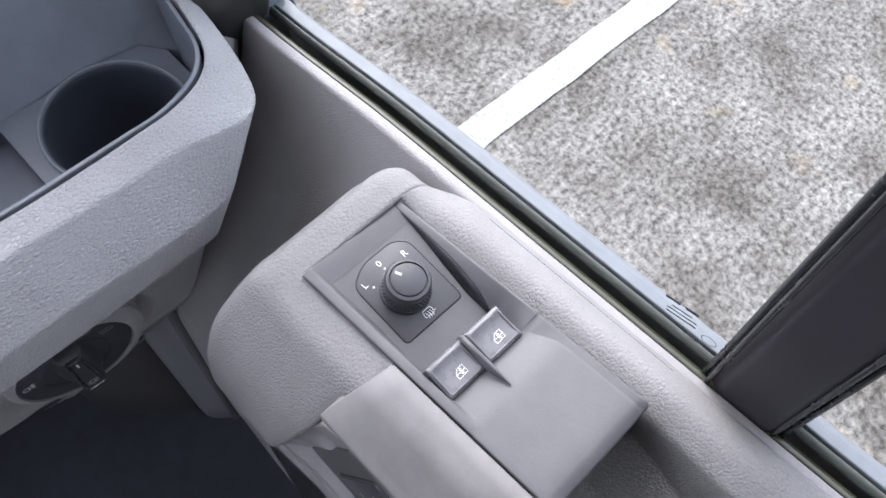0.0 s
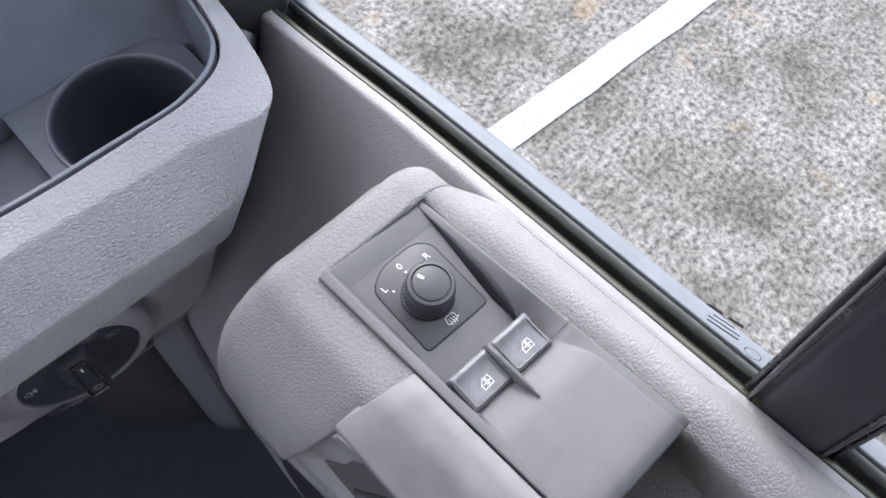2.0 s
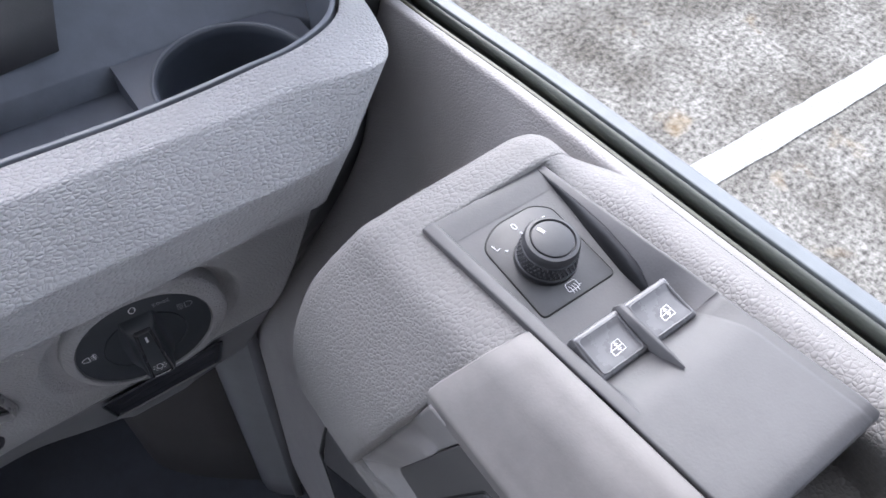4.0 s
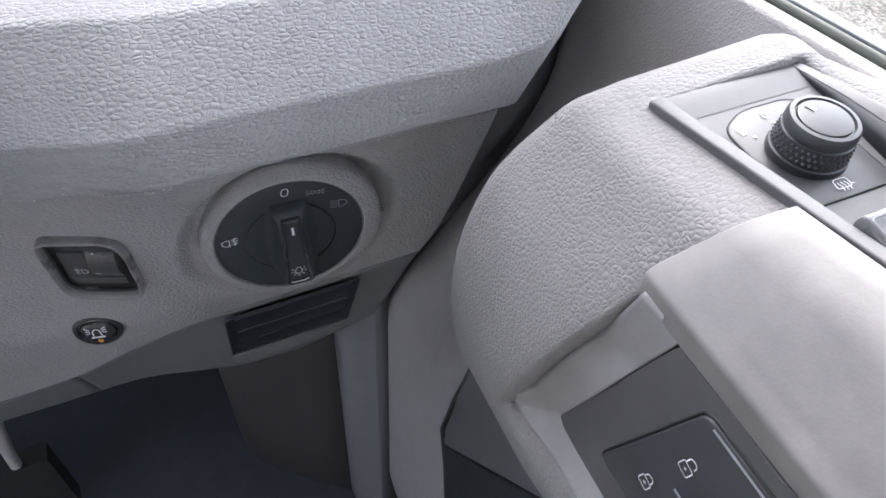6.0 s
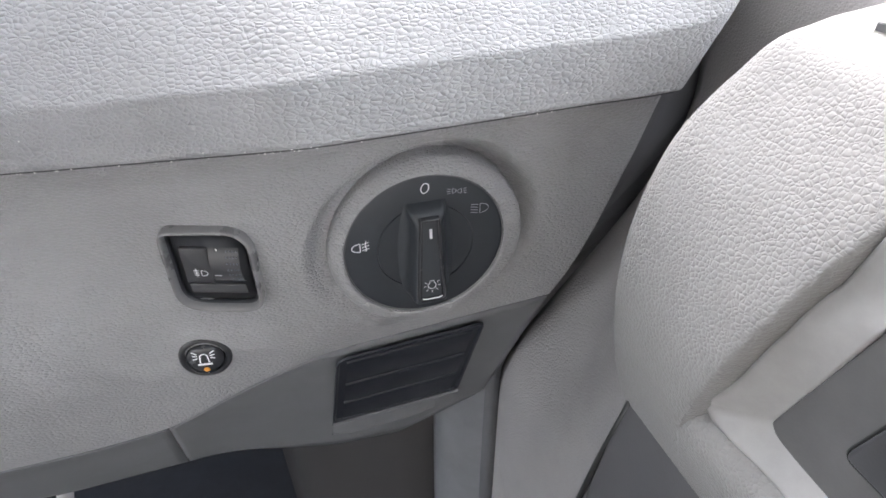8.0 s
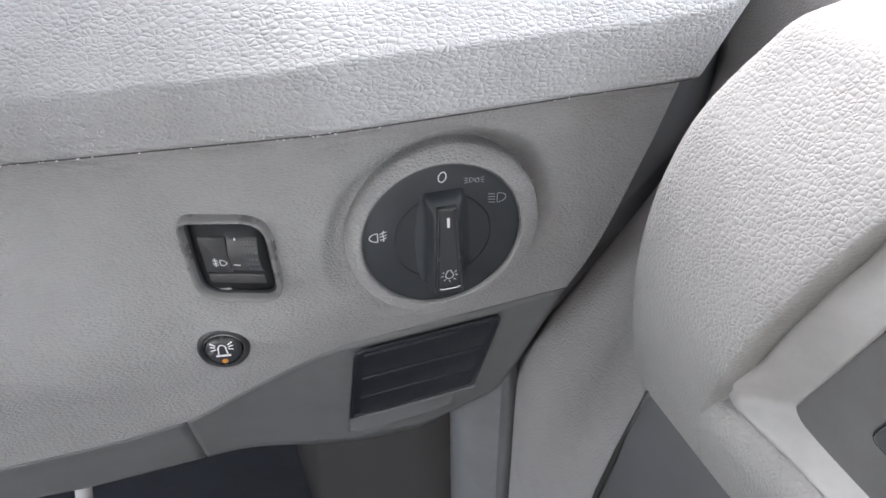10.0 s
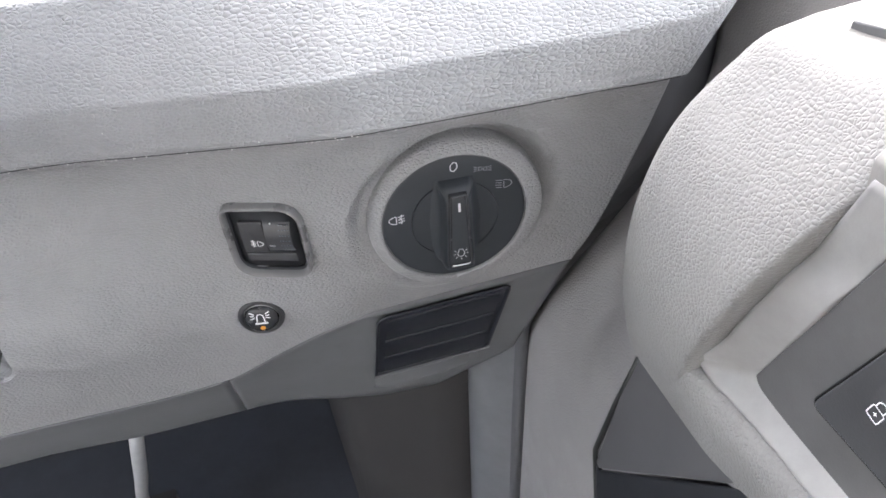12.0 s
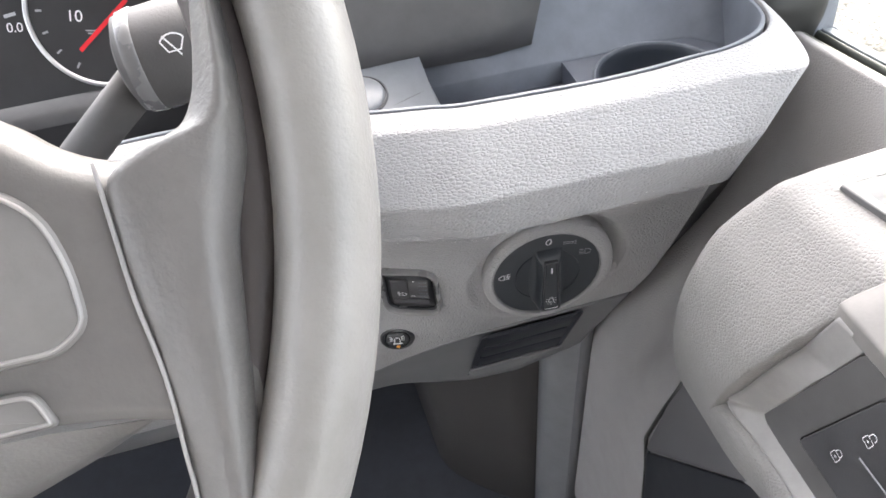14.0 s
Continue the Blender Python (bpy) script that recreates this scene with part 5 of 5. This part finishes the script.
def padlock(cx, cy, opened):
    body = rounded([(-0.0026, -0.0034), (0.0026, -0.0034), (0.0026, 0.0018), (-0.0026, 0.0018)], 0.0008, 2)
    body.append(body[0])
    top = 0.0046 if opened else 0.0036
    shackle = [(-0.0018, 0.0018), (-0.0018, top)] + arc(0, top, 0.0018, 180, 0, 8) + ([(0.0018, 0.0034)] if opened else [(0.0018, 0.0018)])
    ang = radians(-14)
    turn = lambda p: (cx + 0.92 * (p[0] * math.cos(ang) - p[1] * math.sin(ang)), cy + 0.92 * (p[0] * math.sin(ang) + p[1] * math.cos(ang)))
    return [[turn(p) for p in l] for l in (body, shackle, [(-0.0008, -0.0008), (0.0008, -0.0008)], [(0.0, -0.0016), (0.0, 0.0)])]


part("locked_symbol", glyphs(lk @ pose(0, 0, 0.0011), padlock(0.0205, 0.0195, False), 0.00042), M_WHITE, locking)
part("unlocked_symbol", glyphs(lk @ pose(0, 0, 0.0011), padlock(0.0290, 0.0455, True), 0.00042), M_WHITE, locking)

# ---------------------------------------------------------------- window
seal_rows, sill_rows, felt_rows = [], [], []
for y in CARD_Y:
    bx, bz = belt_x(y), belt_z(y)
    seal_rows.append(fillet([(bx + 0.0015, y, bz - 0.014), (bx + 0.002, y, bz - 0.001), (bx + 0.0055, y, bz - 0.0015), (bx + 0.0080, y, bz - 0.0095), (bx + 0.0110, y, bz - 0.010)], [0.001, 0.002, 0.002], 3))
    felt_rows.append(fillet([(bx + 0.0195, y, bz - 0.016), (bx + 0.0142, y, bz - 0.008), (bx + 0.0158, y, bz - 0.0035), (bx + 0.0185, y, bz - 0.0035), (bx + 0.0195, y, bz - 0.014)], [0.002, 0.003, 0.003], 3))
    sill_rows.append(fillet([(bx + 0.0200, y, bz - 0.012), (bx + 0.0197, y, bz - 0.0030), (bx + 0.029, y, bz - 0.0038), (bx + 0.034, y, bz - 0.012), (bx + 0.040, y, bz - 0.05), (bx + 0.055, y, bz - 0.30), (bx + 0.045, y, 0.75)], [0.001, 0.003, 0.003, 0.03, 0.05], 4))
solid(part("inner_seal", loft(smooth_stations(seal_rows, 2)), M_MOSS, door, "black rubber inner window seal"), 0.001)
solid(part("outer_seal", loft(smooth_stations(felt_rows, 2)), M_FELT, door, "grey-green outer window seal"), 0.001)
solid(part("outer_skin", loft(smooth_stations(sill_rows, 2)), M_SILL, door, "pale painted outer door skin"), 0.002)
pane_rows = []
for y in [0.11, 0.0, -0.1, -0.2, -0.256]:
    bz = belt_z(y)
    pane_rows.append([V(0.2275, y, bz - 0.03), V(0.2275, y, bz + 0.02), V(0.222, y, 1.6), V(0.19, y, 1.9), V(0.13, y, 2.25)])
def inward_faces(bm):
    for f in bm.faces:
        if f.normal.x > 0:
            f.normal_flip()
    return bm


pane_ob = part("window_pane", inward_faces(loft(pane_rows)), M_GLASS, door, "clear side window glass")
pane_ob.visible_shadow = False
rear_rows = [[V(0.2275, y, belt_z(y) - 0.03), V(0.2275, y, belt_z(y) + 0.02), V(0.222, y, 1.6), V(0.19, y, 1.9), V(0.13, y, 2.25)] for y in (-0.296, -0.5, -0.9)]
rear_pane = part("window_pane", inward_faces(loft(rear_rows)), M_GLASS, door)
rear_pane.visible_shadow = False
# unseen panel above the door window, up to the roof, added to block sky light
blocker_rows = [[V(x, y, z) for x, z in ((0.178, 1.965), (0.170, 1.975), (0.150, 2.06), (0.118, 2.34), (0.150, 2.34), (0.205, 2.06), (0.200, 1.975), (0.188, 1.962))] for y in (0.20, -0.3, -1.2)]
part("sky_blocker", loft(blocker_rows, ring=True, caps=True), M_HEAD, door, "unseen panel above the side window that blocks sky light", smooth=False)
# upright bar between the panes
bar_rows = []
for z, x in ((1.395, 0.2185), (1.43, 0.218), (1.60, 0.212), (1.90, 0.178), (2.28, 0.115)):
    lean = (z - 1.43) * 0.10
    bar_rows.append(fillet([(x + 0.020, -0.256 + lean, z), (x + 0.004, -0.257 + lean, z), (x - 0.002, -0.264 + lean, z), (x - 0.002, -0.2915 + lean, z), (x + 0.003, -0.297 + lean, z), (x + 0.020, -0.298 + lean, z)], [0.003, 0.003, 0.003, 0.003], 4))
solid(part("window_divider", loft(smooth_stations(bar_rows, 3)), M_POST, door, "black upright bar between the panes"), 0.002)
for dx, dy, r in ((-0.0015, -0.2575, 0.0014), (0.0035, -0.2545, 0.0018), (0.000, -0.2945, 0.0014), (0.0045, -0.2985, 0.0016)):
    part("divider_lip", tube([(x + dx, dy + (z - 1.43) * 0.10, z) for z, x in ((1.405, 0.2182), (1.43, 0.218), (1.60, 0.212), (1.90, 0.178), (2.28, 0.115))], r, 8), M_GLOSS, door, "glossy rubber lip")
# front upright of the window frame
post_rows = []
for z, x, y in ((1.36, 0.213, 0.088), (1.40, 0.213, 0.092), (1.60, 0.205, 0.115), (1.90, 0.172, 0.10), (2.28, 0.11, 0.05)):
    post_rows.append(fillet([(x + 0.026, y, z), (x + 0.004, y - 0.001, z), (x - 0.004, y + 0.006, z), (x - 0.006, y + 0.06, z), (x - 0.004, y + 0.20, z), (x + 0.026, y + 0.21, z)], [0.003, 0.005, 0.01, 0.01], 4))
solid(part("window_post", loft(smooth_stations(post_rows, 3)), M_TRAY_RIM, door, "dark grey front window frame"), 0.003)
foot_rows = []
for z, grow in ((1.30, 0.0), (1.365, 0.002), (1.392, 0.004), (1.404, 0.003), (1.412, -0.004), (1.4135, -0.016)):
    foot_rows.append([V(x, y, z) for x, y in rounded([(0.176 - grow, 0.090 - grow), (0.236, 0.090 - grow), (0.236, 0.26), (0.176 - grow, 0.26)], 0.02 if grow > -0.01 else 0.012, 5)])
part("post_foot", loft(foot_rows, ring=True, caps=True), M_RUBBER, door, "black moulded foot of the window frame")
for y0 in (0,):
    run = [(0.335, 0), (0.25, 0), (0.16, 0), (0.09, 0)]
    skin = [fillet([(0.232, y, 1.36), (0.2355, y, belt_z(y) - 0.004), (0.243, y, belt_z(y) - 0.0045), (0.247, y, belt_z(y) - 0.012), (0.255, y, belt_z(y) - 0.06), (0.262, y, 1.05), (0.25, y, 0.75)], [0.001, 0.003, 0.003, 0.03, 0.05], 4) for y, _ in run]
    solid(part("outer_skin", loft(skin), M_SILL, door), 0.002)
# etched marking at the foot of the glass: bars for the writing, ovals for the stamps
etch = axes((0.2268, -0.2339, 1.4399), (0, 1, -0.287), (-1, 0, 0))
marks = [([(0.0, 0.0), (0.0060, 0.0)], 0.0020), ([(0.0085, 0.0), (0.0150, 0.0)], 0.0020), ([(0.0025, 0.0036), (0.0115, 0.0036)], 0.0009), ([(0.0, 0.0060), (0.0135, 0.0060)], 0.0009), ([(0.0, 0.0085), (0.0135, 0.0085)], 0.0011)]
for mark, w in marks:
    mark = [(p[0] * 1.22 - 0.001, p[1] * 1.22) for p in mark]
    part("etched_mark", glyphs(etch, [mark], w, 0.0002), M_INK, pane_ob, "dark etched marking")
part("etched_oval", glyphs(etch, [arc(-0.0089, 0.0133, 0.0040, 0, 360, 24, 0.0030)], 0.0004, 0.0002), M_INK, pane_ob)
part("etched_oval", glyphs(etch, [arc(-0.0002, 0.0190, 0.0040, 0, 360, 24, 0.0026), arc(-0.0002, 0.0190, 0.0026, 60, 300, 16, 0.0017)], 0.0004, 0.0002), M_INK, pane_ob)

# ---------------------------------------------------------------- footwell
kick_rows = []
lining_rows = []
for z in (1.16, 1.12, 1.06, 0.98, 0.85, 0.70):
    kick_rows.append(fillet([(0.0755, 0.084, z), (0.067, 0.090, z), (0.055, 0.099, z), (0.047, 0.110, z), (0.046, 0.124, z)], [0.004, 0.012, 0.008], 5))
    lining_rows.append(fillet([(0.047, 0.122, z), (-0.010, 0.165, z), (-0.058, 0.215, z), (-0.066, 0.40, z), (-0.07, 0.75, z)], [0.03, 0.03, 0.03], 5))
solid(tagged(mesh_object("side_trim", loft(smooth_stations(kick_rows, 3)), M_COVER), "mid grey footwell side trim below the dashboard", "trim", kind="structure"), 0.004)
solid(tagged(mesh_object("footwell_lining", loft(lining_rows), M_LINING), "brown-black carpet lining at the footwell side", "trim", kind="structure"), 0.004)
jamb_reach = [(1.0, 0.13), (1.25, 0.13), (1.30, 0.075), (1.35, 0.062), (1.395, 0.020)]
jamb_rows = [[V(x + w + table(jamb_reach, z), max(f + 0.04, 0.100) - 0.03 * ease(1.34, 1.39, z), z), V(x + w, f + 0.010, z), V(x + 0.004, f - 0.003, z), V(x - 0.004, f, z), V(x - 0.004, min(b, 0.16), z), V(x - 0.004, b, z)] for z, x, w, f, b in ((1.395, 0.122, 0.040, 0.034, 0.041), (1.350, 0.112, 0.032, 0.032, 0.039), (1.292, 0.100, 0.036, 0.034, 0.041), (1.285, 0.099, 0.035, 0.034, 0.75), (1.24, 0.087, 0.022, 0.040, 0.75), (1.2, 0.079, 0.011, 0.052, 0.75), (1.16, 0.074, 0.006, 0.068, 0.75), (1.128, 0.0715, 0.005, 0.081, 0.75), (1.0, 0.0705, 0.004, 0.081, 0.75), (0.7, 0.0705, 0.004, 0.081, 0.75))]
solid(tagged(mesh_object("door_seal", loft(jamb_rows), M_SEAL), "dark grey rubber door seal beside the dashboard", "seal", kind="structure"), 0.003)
# pocket in the lower door
pocket = thing("door_pocket", (0.07, -0.12, 1.1), "dark storage pocket low in the grey door", "door pocket")
pk = axes((0.0660, -0.044, 1.133), (0, -1, 0), (-1, 0, 0))
part("liner", slab(pk, [(0.004, -0.004), (0.008, -0.006), (0.093, 0.104), (0.112, 0.13), (0.026, 0.13)], 0.0, 0.0025, 0.0008), M_BEZEL, pocket, smooth=False)
part("mouth", slab(pk, [(0.004, -0.006), (0.035, -0.30), (0.40, -0.30), (0.40, 0.13), (0.115, 0.13), (0.094, 0.102), (0.008, -0.0085)], 0.0, 0.0022, 0.0008), M_BLACK, pocket, smooth=False)
part("edge_seal", tube([(0.0645, -0.070, 1.245), (0.0645, -0.056, 1.19), (0.0645, -0.0440, 1.135), (0.0645, -0.0445, 1.131), (0.0645, -0.052, 1.10), (0.0645, -0.075, 0.95)], 0.0016, 8), M_RUBBER, pocket)

# ---------------------------------------------------------------- pedal
pedal = thing("accelerator_pedal", (-0.27, 0.26, 0.75), "pedal with a bright steel arm in the dark footwell", "pedal")
part("arm", tube(spline([(-0.20, 0.76, 1.26), (-0.210, 0.34, 1.14), (-0.223, 0.205, 1.06), (-0.234, 0.170, 1.0), (-0.2505, 0.190, 0.93), (-0.269, 0.222, 0.86), (-0.275, 0.23, 0.82)], 5), 0.006, 12), M_STEEL, pedal, "bright steel arm")
part("pad", box((-0.31, 0.222, 0.715), (-0.245, 0.245, 0.825)), M_RUBBER, pedal, smooth=False)

# ---------------------------------------------------------------- steering wheel and stalk
HUB = V(-0.310, -0.188, 1.539)
wheel_m = axes(HUB, (1, 0, 0), (0, -0.73, 0.68))
wheel = thing("steering_wheel", HUB, "grey leather-rimmed multifunction steering wheel", "steering wheel")


def ring_tube(radius, rx, rz, dz, n=140, m=16):
    out = []
    for k in range(n):
        a = 2 * math.pi * k / n
        u = V(math.cos(a), math.sin(a), 0)
        out.append([wheel_m @ (V(-0.006, 0.045, 0) + u * (radius + rx * math.cos(b)) + V(0, 0, dz + rz * math.sin(b))) for b in (2 * math.pi * j / m for j in range(m))])
    return loft(out, ring=True, closed=True)


part("rim", ring_tube(0.1888, 0.0116, 0.0150, 0.0), M_GRIP, wheel, "grey leather rim")
# ring at the bottom of the groove, coloured darker than the rim
part("inner_rim", ring_tube(0.1735, 0.0072, 0.0080, -0.0045), M_GROOVE, wheel, "darker ring in the groove inside the rim")


def spline2(points):
    return [(p.x, p.y) for p in spline([(x, y, 0) for x, y in points], 4)]


def thumb_rest(side):
    """Broad leather pad where the spoke meets the rim."""
    rows = []
    for y, x0, x1 in ((0.110, 0.166, 0.1672), (0.075, 0.1648, 0.1686), (0.0597, 0.1628, 0.1684), (0.0450, 0.1600, 0.1684), (0.0390, 0.1580, 0.1680), (0.0345, 0.1545, 0.1676), (0.0315, 0.1450, 0.1672), (0.0270, 0.1385, 0.1666), (0.0190, 0.1376, 0.1638), (0.009, 0.1380, 0.1606), (-0.008, 0.1397, 0.1580), (-0.0225, 0.1406, 0.1562), (-0.042, 0.1406, 0.1535), (-0.065, 0.138, 0.150), (-0.090, 0.130, 0.138)):
        rows.append(fillet([wheel_m @ V(side * x0, y, -0.012), wheel_m @ V(side * x0, y, 0.006), wheel_m @ V(side * (x0 + 0.003), y, 0.0085), wheel_m @ V(side * lerp(x0, x1, 0.75), y, 0.0125), wheel_m @ V(side * x1, y, 0.006), wheel_m @ V(side * (x1 + 0.0008), y, -0.004)], [0.001, 0.003, 0.008, 0.003], 4))
    return loft(smooth_stations(rows, 3))


for side in (1, -1):
    part("piping", tube([wheel_m @ V(side * x, y, 0.0068) for x, y in spline2([(0.1370, 0.0308), (0.1377, 0.0155), (0.1384, 0.0023), (0.1401, -0.0112), (0.1406, -0.0209), (0.1405, -0.0304), (0.1406, -0.0404), (0.139, -0.065)])], 0.0005, 8), M_EDGE, wheel, "pale piping beside the spoke")
part("thumb_rest", thumb_rest(1), M_REST, wheel, "broad leather thumb rest")
part("thumb_rest", thumb_rest(-1), M_REST, wheel)


def spoke(side):
    rows = []
    for x, lo, hi, h in ((0.045, -0.016, 0.066, -0.002), (0.085, -0.0165, 0.060, 0.001), (0.105, -0.0180, 0.054, 0.0035), (0.120, -0.0198, 0.0446, 0.0050), (0.127, -0.0208, 0.0386, 0.0055), (0.134, -0.0225, 0.0346, 0.0060), (0.145, -0.026, 0.0312, 0.0060), (0.152, -0.03, 0.0322, 0.0050), (0.158, -0.04, 0.036, 0.003)):
        rows.append(fillet([wheel_m @ V(side * x, lo + 0.001, h - 0.022), wheel_m @ V(side * x, lo, h - 0.002), wheel_m @ V(side * x, lo + 0.003, h), wheel_m @ V(side * x, hi - 0.007, h), wheel_m @ V(side * x, hi, h - 0.010), wheel_m @ V(side * x, hi - 0.002, h - 0.03)], [0.001, 0.001, 0.006, 0.006], 5))
    return loft(smooth_stations(rows, 3))


part("spoke", spoke(1), M_SPOKE, wheel, "satin grey spoke")
part("spoke", spoke(-1), M_SPOKE, wheel)
part("hub", lathe(wheel_m @ pose(-0.004, 0.03, 0), [(0.0, 0.012), (0.05, 0.011), (0.062, 0.004), (0.066, -0.03), (0.0, -0.05)], 48), M_GRIP, wheel, "central airbag cover")
for side in (1, -1):
    mir = Matrix.Diagonal((side, 1, 1, 1))
    key_m = wheel_m @ pose(0, 0, 0.0035) @ mir
    big = rounded([(0.070, -0.0045), (0.1215, -0.0055), (0.1290, -0.0010), (0.1288, 0.0120), (0.1250, 0.0245), (0.1150, 0.0320), (0.070, 0.036)], [0.006, 0.003, 0.004, 0.006, 0.006, 0.008, 0.006], 4)
    keys = part("button_pad", slab(key_m, big, -0.004, 0.0030, 0.0016), M_BUTTON, wheel, "grey button pad")
    part("button_edge", frame_ring(key_m, inset(big, 0.0008), 0.0012, 0.0024, 0.0034), M_EDGE, keys, "dull silver button edge")
    small = rounded([(0.085, -0.0185), (0.1185, -0.0190), (0.1150, -0.0105), (0.085, -0.0088)], 0.003, 4)
    keys = part("button_pad", slab(key_m, small, -0.004, 0.0026, 0.0014), M_BUTTON, wheel)
    part("button_edge", frame_ring(key_m, inset(small, 0.0006), 0.0010, 0.0022, 0.0030), M_EDGE, keys)
    part("button_mark", glyphs(key_m, [[(0.0975, 0.0035), (0.1005, 0.0028)]], 0.0016, 0.0032), M_FAINT, keys, "faint printed mark")
    # lower skirt of the spoke
    skirt = [[wheel_m @ V(side * x, y, h) for x, y, h in ((0.075, -0.019, 0.0), (0.075, -0.038, -0.012), (0.075, -0.045, -0.03))], [wheel_m @ V(side * x, y, h) for x, y, h in ((0.1139, -0.021, -0.001), (0.1139, -0.0295, -0.010), (0.112, -0.034, -0.03))], [wheel_m @ V(side * x, y, h) for x, y, h in ((0.134, -0.0235, -0.002), (0.134, -0.0245, -0.008), (0.134, -0.0255, -0.03))]]
    part("skirt", loft(skirt), M_GRIP, wheel)

column = thing("steering_column", (-0.31, 0.0, 1.36), "grey plastic steering column shroud below the wheel", "steering column")
col_m = axes(HUB, (1, 0, 0), (0, -0.73, 0.68))
part("shroud", lathe(col_m, [(0.0, -0.035), (0.045, -0.035), (0.052, -0.045), (0.050, -0.18), (0.043, -0.30), (0.040, -0.36), (0.0, -0.36)], 40), M_TRAY_RIM, column)
part("shaft", tube([col_m @ V(0, 0, -0.34), col_m @ V(0, 0, -0.62), (-0.31, 0.755, 0.95)], 0.02, 12), M_DARK, column)

stalk = thing("wiper_stalk", (-0.21, 0.03, 1.45), "dark grey wiper stalk with white symbols behind the wheel", "stalk")
part("lever", tube([(-0.262, -0.012, 1.440), (-0.232, -0.022, 1.464), (-0.205, -0.028, 1.489), (-0.189, -0.030, 1.503)], [0.009, 0.0088, 0.0085, 0.0085], 16), M_HOOD, stalk)
head_m = axes((-0.172, -0.030, 1.513), (0, 0, 1), (1.0, 0.0, 0.10))
part("tip", lathe(head_m, [(0.0, 0.040), (0.014, 0.040), (0.0185, 0.034), (0.0195, 0.0), (0.0193, -0.012), (0.0180, -0.0165), (0.012, -0.019), (0.0, -0.019)], 40), M_HOOD, stalk)
part("wiper_symbol", glyphs(axes((-0.1690, -0.0455, 1.5245), (1, 0, 0.1), (0.0, -0.78, 0.62)), [arc(0, -0.002, 0.0052, 35, 145, 8), [(-0.0042, 0.001), (-0.0022, -0.003), (0.0022, -0.003), (0.0042, 0.001)], [(-0.003, 0.003), (0.002, -0.005)]], 0.0006, 0.0006), M_WHITE, stalk)
for k in range(9):
    a = radians(150 + k * 14)
    tick_m = axes(head_m @ V(0.0199 * math.cos(a), 0.0199 * math.sin(a), -0.0065), head_m.to_3x3() @ V(0, 0, 1), head_m.to_3x3() @ V(math.cos(a), math.sin(a), 0))
    part("tick", glyphs(tick_m, [[(-0.0014 - 0.0010 * (k % 2), 0), (0.0014 + 0.0010 * (k % 2), 0)]], 0.0012, 0.0003), M_FAINT, stalk, "pale tick round the stalk")
part("mark_band", lathe(head_m, [(0.0194, -0.009), (0.0199, -0.0095), (0.0192, -0.0145), (0.0186, -0.0150)], 40), M_KEYCAP, stalk)

# ---------------------------------------------------------------- dust along the foot of the padded band
dust_bm = bmesh.new()
rng = random.Random(5)
columns = smooth_stations(BAND, 5)
for k in range(60):
    i = rng.randrange(8, 52)
    o, a, b, c = columns[i]
    j = columns[i + 1]
    t = rng.random()
    foot_p, crease_p = lerp(c, j[3], t), lerp(b, j[2], t)
    p = lerp(foot_p, crease_p, rng.random() ** 8 * 0.9 + 0.02) + V(0, -0.0006, 0)
    r = rng.uniform(0.00015, 0.00042)
    up, out = V(rng.uniform(-1, 1), 0, 1).normalized(), V(0, -1, 0.1)
    across = up.cross(out).normalized()
    ring_v = [dust_bm.verts.new(p + (up * math.sin(q) + across * math.cos(q) * rng.uniform(0.6, 1.5)) * r) for q in (0, 1.3, 2.5, 3.8, 5.0)]
    dust_bm.faces.new(ring_v)
tagged(mesh_object("dust", dust_bm, printed("pale_dust", (0.6, 0.6, 0.58)), False), "pale dust specks along the dashboard crease", "dust", kind="stuff")
